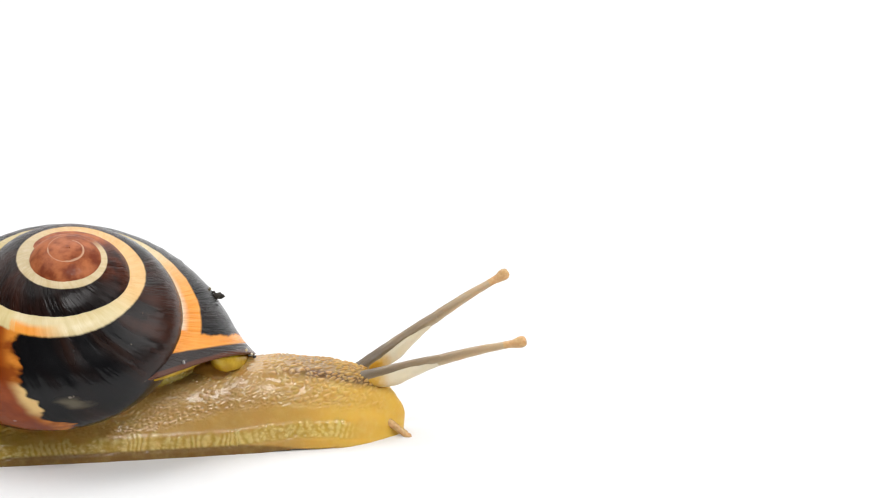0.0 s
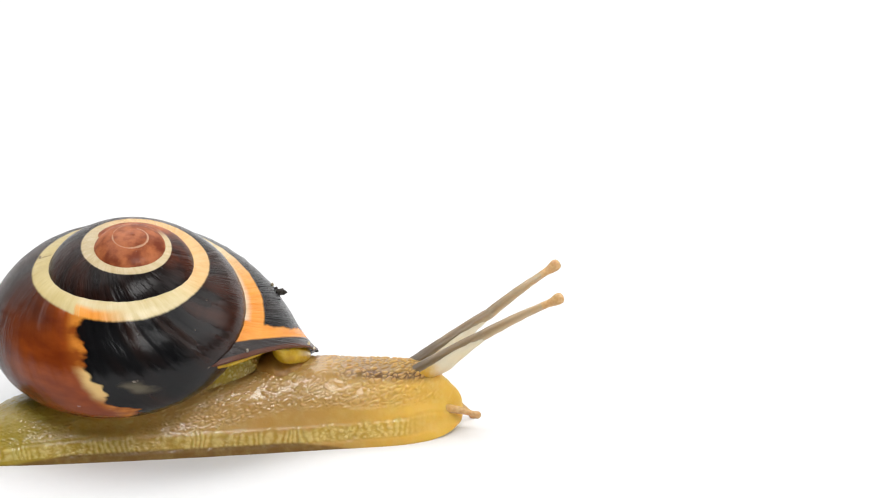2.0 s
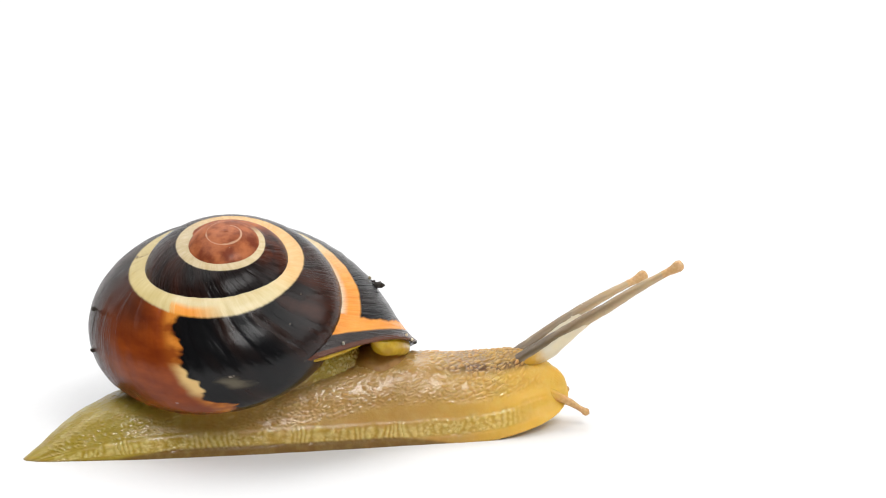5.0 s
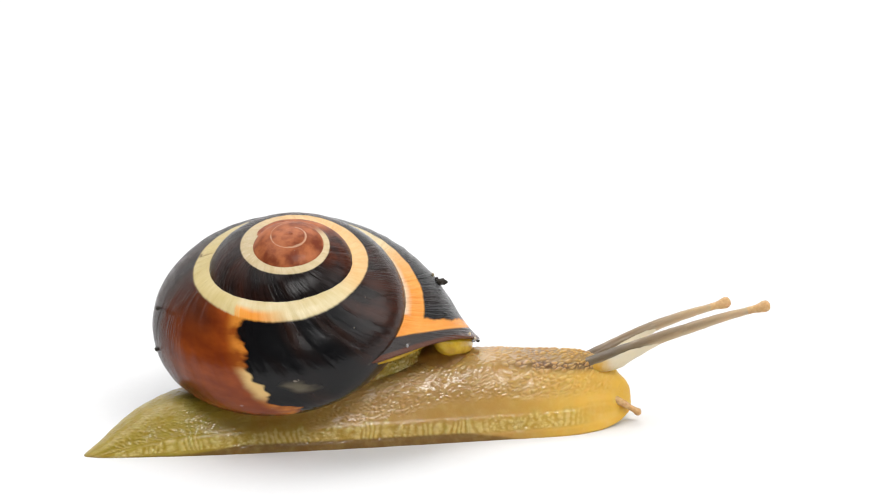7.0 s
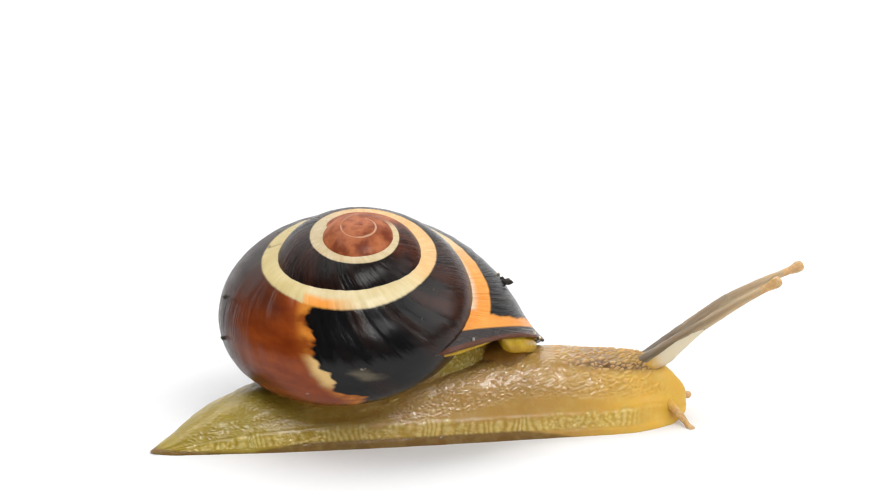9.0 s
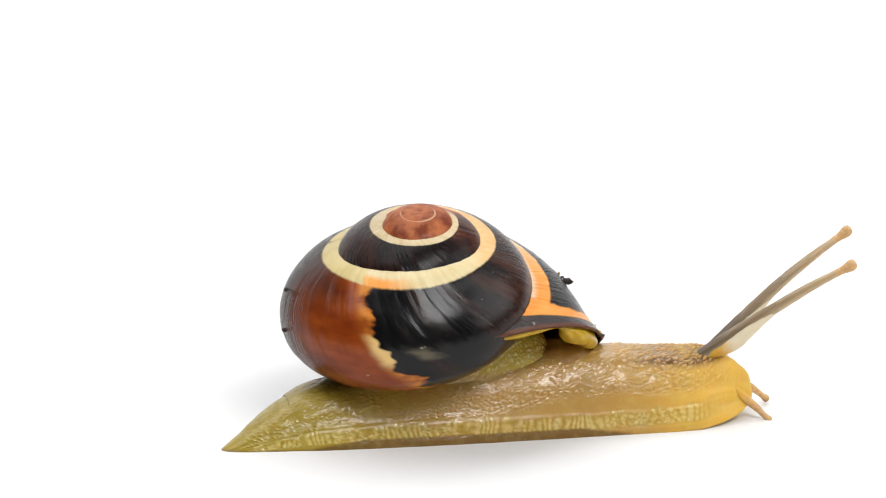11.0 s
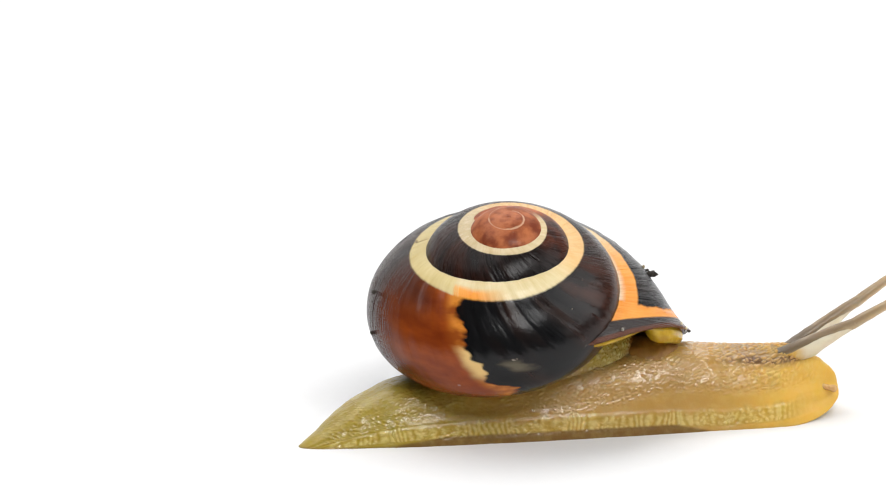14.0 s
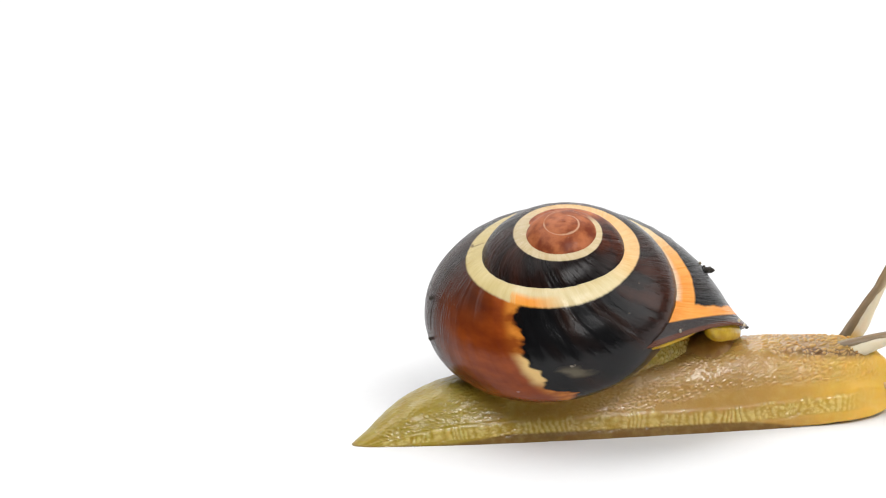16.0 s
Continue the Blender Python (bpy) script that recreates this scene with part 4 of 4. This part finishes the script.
    walk(near_sheath, [(t, aim(x, y, z, turn, rise)) for t, x, y, z, turn, rise in (
        (0, 16.31, 2.11, 4.73, -6.6, 12.7), (0.5, 16.13, 2.13, 5.02, -6.6, 22.6), (1, 15.57, 2.19, 5.19, -6.6, 30.4), (1.5, 15.18, 2.24, 5.23, -6.6, 29.3),
        (2, 15.42, 2.21, 5.22, -6.6, 28.5), (2.5, 15.67, 2.18, 5.32, -6.6, 27.3), (3, 15.59, 2.19, 5.73, -6.6, 34.5), (3.5, 15.53, 2.20, 5.68, -6.6, 33.4),
        (4, 15.57, 2.19, 6.19, -6.6, 34.8), (4.5, 15.70, 2.18, 6.08, -6.6, 33.6), (5, 16.02, 2.14, 5.83, -6.6, 31.0), (5.5, 16.39, 2.10, 5.53, -6.6, 27.9),
        (6, 16.71, 2.06, 5.29, -6.6, 25.2), (6.5, 16.84, 2.04, 5.18, -6.6, 24.1), (7, 16.43, 2.09, 5.00, -6.6, 19.3), (7.5, 15.82, 2.16, 5.02, -6.6, 27.8),
        (8, 16.29, 2.11, 5.63, -6.6, 38.6), (8.5, 15.70, 2.18, 5.27, -6.6, 43.5), (9, 15.41, 2.21, 4.97, -6.6, 31.9), (9.5, 15.50, 2.20, 5.07, -6.6, 32.0),
        (10, 15.71, 2.18, 5.32, -6.6, 32.3), (10.5, 15.96, 2.15, 5.61, -6.6, 32.6), (11, 16.17, 2.12, 5.85, -6.6, 32.9), (11.5, 16.25, 2.11, 5.95, -6.6, 33.0),
        (12, 16.07, 2.13, 6.04, -6.6, 34.9), (12.5, 16.26, 2.11, 5.79, -6.6, 26.8), (13, 16.38, 2.10, 5.33, -6.6, 26.4), (13.5, 15.70, 2.18, 5.69, -6.6, 27.1),
        (14, 15.42, 2.21, 5.23, -6.6, 22.9), (14.5, 15.23, 2.23, 5.12, -6.6, 21.6), (15, 15.13, 2.24, 4.99, -6.6, 20.4), (15.5, 15.16, 2.24, 5.17, -6.6, 22.0),
        (16, 14.81, 2.28, 5.22, -6.6, 12.1),
    )])
    walk(far_eyestalk, [(t, aim(x, y, z, turn, rise)) for t, x, y, z, turn, rise in (
        (0, 14.05, 4.01, 3.91, 9.0, 29.8), (0.5, 13.89, 3.98, 3.84, 9.0, 32.7), (1, 13.47, 3.92, 3.24, 9.0, 41.7), (1.5, 13.35, 3.90, 3.87, 9.0, 37.5),
        (2, 13.50, 3.92, 4.17, 9.0, 29.0), (2.5, 13.73, 3.96, 4.02, 9.0, 25.5), (3, 11.91, 3.67, 3.43, 9.0, 27.0), (3.5, 12.87, 3.82, 3.97, 9.0, 30.6),
        (4, 12.50, 3.76, 3.85, 9.0, 36.8), (4.5, 12.53, 3.77, 3.76, 9.0, 35.0), (5, 12.64, 3.79, 3.63, 9.0, 30.4), (5.5, 12.85, 3.82, 3.63, 9.0, 24.3),
        (6, 13.12, 3.86, 3.73, 9.0, 18.6), (6.5, 13.27, 3.89, 3.79, 9.0, 16.1), (7, 13.53, 3.93, 3.60, 9.0, 20.8), (7.5, 13.83, 3.97, 3.46, 9.0, 26.8),
        (8, 14.81, 4.13, 3.42, 9.0, 30.0), (8.5, 15.17, 4.19, 3.17, 9.0, 39.3), (9, 15.12, 4.18, 4.17, 9.0, 30.8), (9.5, 15.15, 4.18, 4.18, 9.0, 31.8),
        (10, 15.26, 4.20, 4.24, 9.0, 34.3), (10.5, 15.43, 4.23, 4.32, 9.0, 37.3), (11, 15.61, 4.26, 4.42, 9.0, 39.7), (11.5, 15.70, 4.27, 4.47, 9.0, 40.8),
        (12, 15.46, 4.23, 4.50, 9.0, 43.5), (12.5, 16.72, 4.43, 5.36, 9.0, 34.8), (13, 15.88, 4.30, 4.78, 9.0, 25.6), (13.5, 15.00, 4.16, 4.88, 9.0, 27.3),
        (14, 14.12, 4.02, 3.91, 9.0, 29.3), (14.5, 13.64, 3.95, 3.59, 9.0, 31.1), (15, 13.75, 3.96, 2.66, 9.0, 42.1), (15.5, 14.09, 4.02, 2.47, 9.0, 56.4),
        (16, 13.42, 3.91, 2.36, 9.0, 53.0),
    )])
    walk(far_eyestalk_top, [(t, aim(x, y, z, turn, rise)) for t, x, y, z, turn, rise in (
        (0, 20.90, 5.10, 7.89, 9.0, 27.2), (0.5, 20.54, 5.04, 8.16, 9.0, 38.0), (1, 19.37, 4.85, 8.56, 9.0, 42.8), (1.5, 19.62, 4.89, 8.74, 9.0, 42.4),
        (2, 20.41, 5.02, 8.05, 9.0, 31.6), (2.5, 20.86, 5.09, 7.46, 9.0, 15.5), (3, 18.95, 4.79, 7.07, 9.0, 26.4), (3.5, 19.68, 4.90, 8.04, 9.0, 25.5),
        (4, 18.83, 4.77, 8.65, 9.0, 31.6), (4.5, 19.00, 4.79, 8.36, 9.0, 29.3), (5, 19.45, 4.87, 7.69, 9.0, 23.9), (5.5, 20.05, 4.96, 6.92, 9.0, 17.4),
        (6, 20.61, 5.05, 6.28, 9.0, 12.0), (6.5, 20.86, 5.09, 6.01, 9.0, 9.9), (7, 20.92, 5.10, 6.45, 9.0, 12.4), (7.5, 20.88, 5.09, 7.06, 9.0, 23.4),
        (8, 21.66, 5.21, 7.42, 9.0, 30.6), (8.5, 21.29, 5.16, 8.23, 9.0, 29.8), (9, 21.91, 5.25, 8.26, 9.0, 19.1), (9.5, 21.87, 5.25, 8.40, 9.0, 20.7),
        (10, 21.78, 5.24, 8.75, 9.0, 24.4), (10.5, 21.72, 5.22, 9.17, 9.0, 28.9), (11, 21.69, 5.22, 9.54, 9.0, 32.8), (11.5, 21.68, 5.22, 9.70, 9.0, 34.3),
        (12, 21.20, 5.14, 10.00, 9.0, 38.6), (12.5, 23.21, 5.46, 9.93, 9.0, 29.8), (13, 23.00, 5.43, 8.24, 9.0, 22.0), (13.5, 22.02, 5.27, 8.55, 9.0, 27.5),
        (14, 21.01, 5.11, 7.82, 9.0, 29.1), (14.5, 20.41, 5.02, 7.72, 9.0, 32.0), (15, 19.61, 4.89, 8.03, 9.0, 43.3), (15.5, 18.46, 4.71, 9.14, 9.0, 57.5),
        (16, 18.18, 4.66, 8.75, 9.0, 58.4),
    )])
    walk(far_sheath, [(t, aim(x, y, z, turn, rise)) for t, x, y, z, turn, rise in (
        (0, 16.73, 4.43, 5.47, 9.0, 29.8), (0.5, 16.54, 4.41, 5.56, 9.0, 32.7), (1, 16.25, 4.36, 5.75, 9.0, 41.7), (1.5, 16.10, 4.34, 6.01, 9.0, 37.5),
        (2, 16.15, 4.34, 5.66, 9.0, 29.0), (2.5, 16.31, 4.37, 5.26, 9.0, 25.5), (3, 16.32, 4.37, 5.71, 9.0, 27.0), (3.5, 15.96, 4.31, 5.82, 9.0, 30.6),
        (4, 15.59, 4.25, 6.20, 9.0, 36.8), (4.5, 15.79, 4.29, 6.07, 9.0, 35.0), (5, 16.24, 4.36, 5.78, 9.0, 30.4), (5.5, 16.79, 4.44, 5.43, 9.0, 24.3),
        (6, 17.24, 4.52, 5.13, 9.0, 18.6), (6.5, 17.43, 4.55, 5.01, 9.0, 16.1), (7, 17.09, 4.49, 4.97, 9.0, 20.8), (7.5, 16.78, 4.44, 4.97, 9.0, 26.8),
        (8, 17.31, 4.53, 4.88, 9.0, 30.0), (8.5, 17.38, 4.54, 4.99, 9.0, 39.3), (9, 16.60, 4.41, 5.06, 9.0, 30.8), (9.5, 16.65, 4.42, 5.13, 9.0, 31.8),
        (10, 16.79, 4.44, 5.29, 9.0, 34.3), (10.5, 16.94, 4.47, 5.49, 9.0, 37.3), (11, 17.08, 4.49, 5.66, 9.0, 39.7), (11.5, 17.13, 4.50, 5.73, 9.0, 40.8),
        (12, 16.94, 4.47, 5.91, 9.0, 43.5), (12.5, 17.82, 4.61, 6.13, 9.0, 34.8), (13, 17.51, 4.56, 5.57, 9.0, 25.6), (13.5, 16.78, 4.44, 5.82, 9.0, 27.3),
        (14, 16.49, 4.40, 5.25, 9.0, 29.3), (14.5, 16.50, 4.40, 5.34, 9.0, 31.1), (15, 16.63, 4.42, 5.29, 9.0, 42.1), (15.5, 16.22, 4.35, 5.72, 9.0, 56.4),
        (16, 15.85, 4.30, 5.63, 9.0, 53.0),
    )])
    walk(near_feeler, [(t, aim(x, y, z, turn, rise)) for t, x, y, z, turn, rise in (
        (0, 15.57, 2.45, 2.32, -21.0, -35.2), (0.5, 15.16, 2.48, 2.12, -18.2, -15.8), (1, 15.21, 2.45, 2.26, -17.1, -7.7), (1.5, 15.16, 2.46, 2.32, -17.2, -5.3),
        (2, 15.48, 2.31, 2.39, -15.0, -12.3), (2.5, 15.85, 2.27, 2.64, -16.0, -28.1), (3, 16.39, 2.11, 2.87, -13.3, -30.8), (3.5, 16.93, 2.00, 2.80, -12.2, -37.9),
        (4, 17.16, 1.97, 3.09, -11.4, -36.4), (4.5, 17.02, 2.01, 3.13, -12.0, -34.5), (5, 16.66, 2.14, 3.16, -13.6, -28.9), (5.5, 16.20, 2.36, 2.95, -16.2, -18.4),
        (6, 15.89, 2.59, 2.41, -19.4, -4.2), (6.5, 15.84, 2.69, 2.04, -21.0, 3.8), (7, 16.05, 2.45, 2.83, -19.1, -27.3), (7.5, 15.65, 2.51, 3.03, -20.9, -29.7),
        (8, 15.84, 2.43, 3.13, -21.3, -37.9), (8.5, 16.11, 2.29, 2.63, -17.8, -36.1), (9, 16.37, 2.33, 2.20, -59.3, -33.3), (9.5, 16.42, 2.33, 2.29, -55.0, -35.0),
        (10, 16.55, 2.29, 2.46, -43.9, -38.2), (10.5, 16.80, 2.19, 2.59, -30.1, -40.6), (11, 17.09, 2.11, 2.63, -19.0, -41.2), (11.5, 17.23, 2.09, 2.63, -14.7, -41.2),
        (12, 17.70, 2.03, 2.80, -13.2, -39.9), (12.5, 17.91, 2.05, 2.49, -16.5, -39.0), (13, 17.79, 2.07, 2.42, -45.7, -37.6), (13.5, 15.89, 2.72, 2.68, -21.5, -0.4),
        (14, 15.25, 3.39, 2.60, -33.7, -3.7), (14.5, 15.31, 3.20, 2.59, -30.1, -4.3), (15, 15.64, 2.70, 2.11, -21.2, 4.9), (15.5, 16.06, 2.55, 2.71, -18.9, -9.6),
        (16, 16.13, 2.62, 3.00, -21.1, -19.7),
    )])
    walk(far_feeler, [(t, aim(x, y, z, turn, rise)) for t, x, y, z, turn, rise in (
        (0, 17.31, 5.63, 1.58, -74.1, -22.5), (0.5, 16.18, 4.33, 2.50, 23.4, -38.7), (1, 16.43, 4.41, 2.96, 23.4, -43.4), (1.5, 16.43, 4.41, 3.11, 23.9, -44.8),
        (2, 16.71, 4.67, 2.55, 15.9, -37.6), (2.5, 17.07, 5.22, 2.81, -37.3, -46.2), (3, 15.83, 4.04, 3.65, 25.3, -23.6), (3.5, 15.72, 3.92, 3.88, 26.7, -19.0),
        (4, 15.80, 3.99, 4.25, 25.2, -17.3), (4.5, 15.89, 4.13, 4.30, 21.3, -23.5), (5, 16.29, 4.55, 4.35, 10.2, -37.9), (5.5, 16.99, 4.99, 4.06, -6.6, -51.2),
        (6, 17.57, 5.19, 3.56, -22.5, -57.7), (6.5, 17.79, 5.23, 3.31, -29.1, -59.4), (7, 17.62, 4.39, 3.51, 41.2, -63.4), (7.5, 17.40, 4.40, 3.69, 45.8, -66.0),
        (8, 17.40, 4.27, 3.96, 55.0, -66.4), (8.5, 17.09, 4.39, 3.38, 32.2, -56.6), (9, 16.00, 4.24, 2.46, 21.1, -20.5), (9.5, 16.22, 4.33, 2.56, 19.9, -23.4),
        (10, 16.73, 4.50, 2.72, 17.6, -28.8), (10.5, 17.33, 4.65, 2.78, 15.4, -33.4), (11, 17.82, 4.75, 2.78, 13.9, -36.2), (11.5, 18.02, 4.78, 2.76, 13.4, -37.1),
        (12, 18.43, 4.83, 3.07, 13.4, -42.0), (12.5, 18.01, 4.52, 3.40, 22.0, -46.5), (13, 18.26, 4.54, 3.33, 27.3, -56.4), (13.5, 17.90, 4.44, 3.80, 31.6, -57.8),
        (14, 17.18, 4.21, 3.75, 29.9, -46.3), (14.5, 17.46, 3.92, 4.08, 47.9, -55.0), (15, 16.82, 3.94, 3.32, 32.6, -38.6), (15.5, 17.37, 4.19, 3.67, 30.9, -47.2),
        (16, 17.92, 4.37, 3.68, 37.2, -60.1),
    )])


motions()
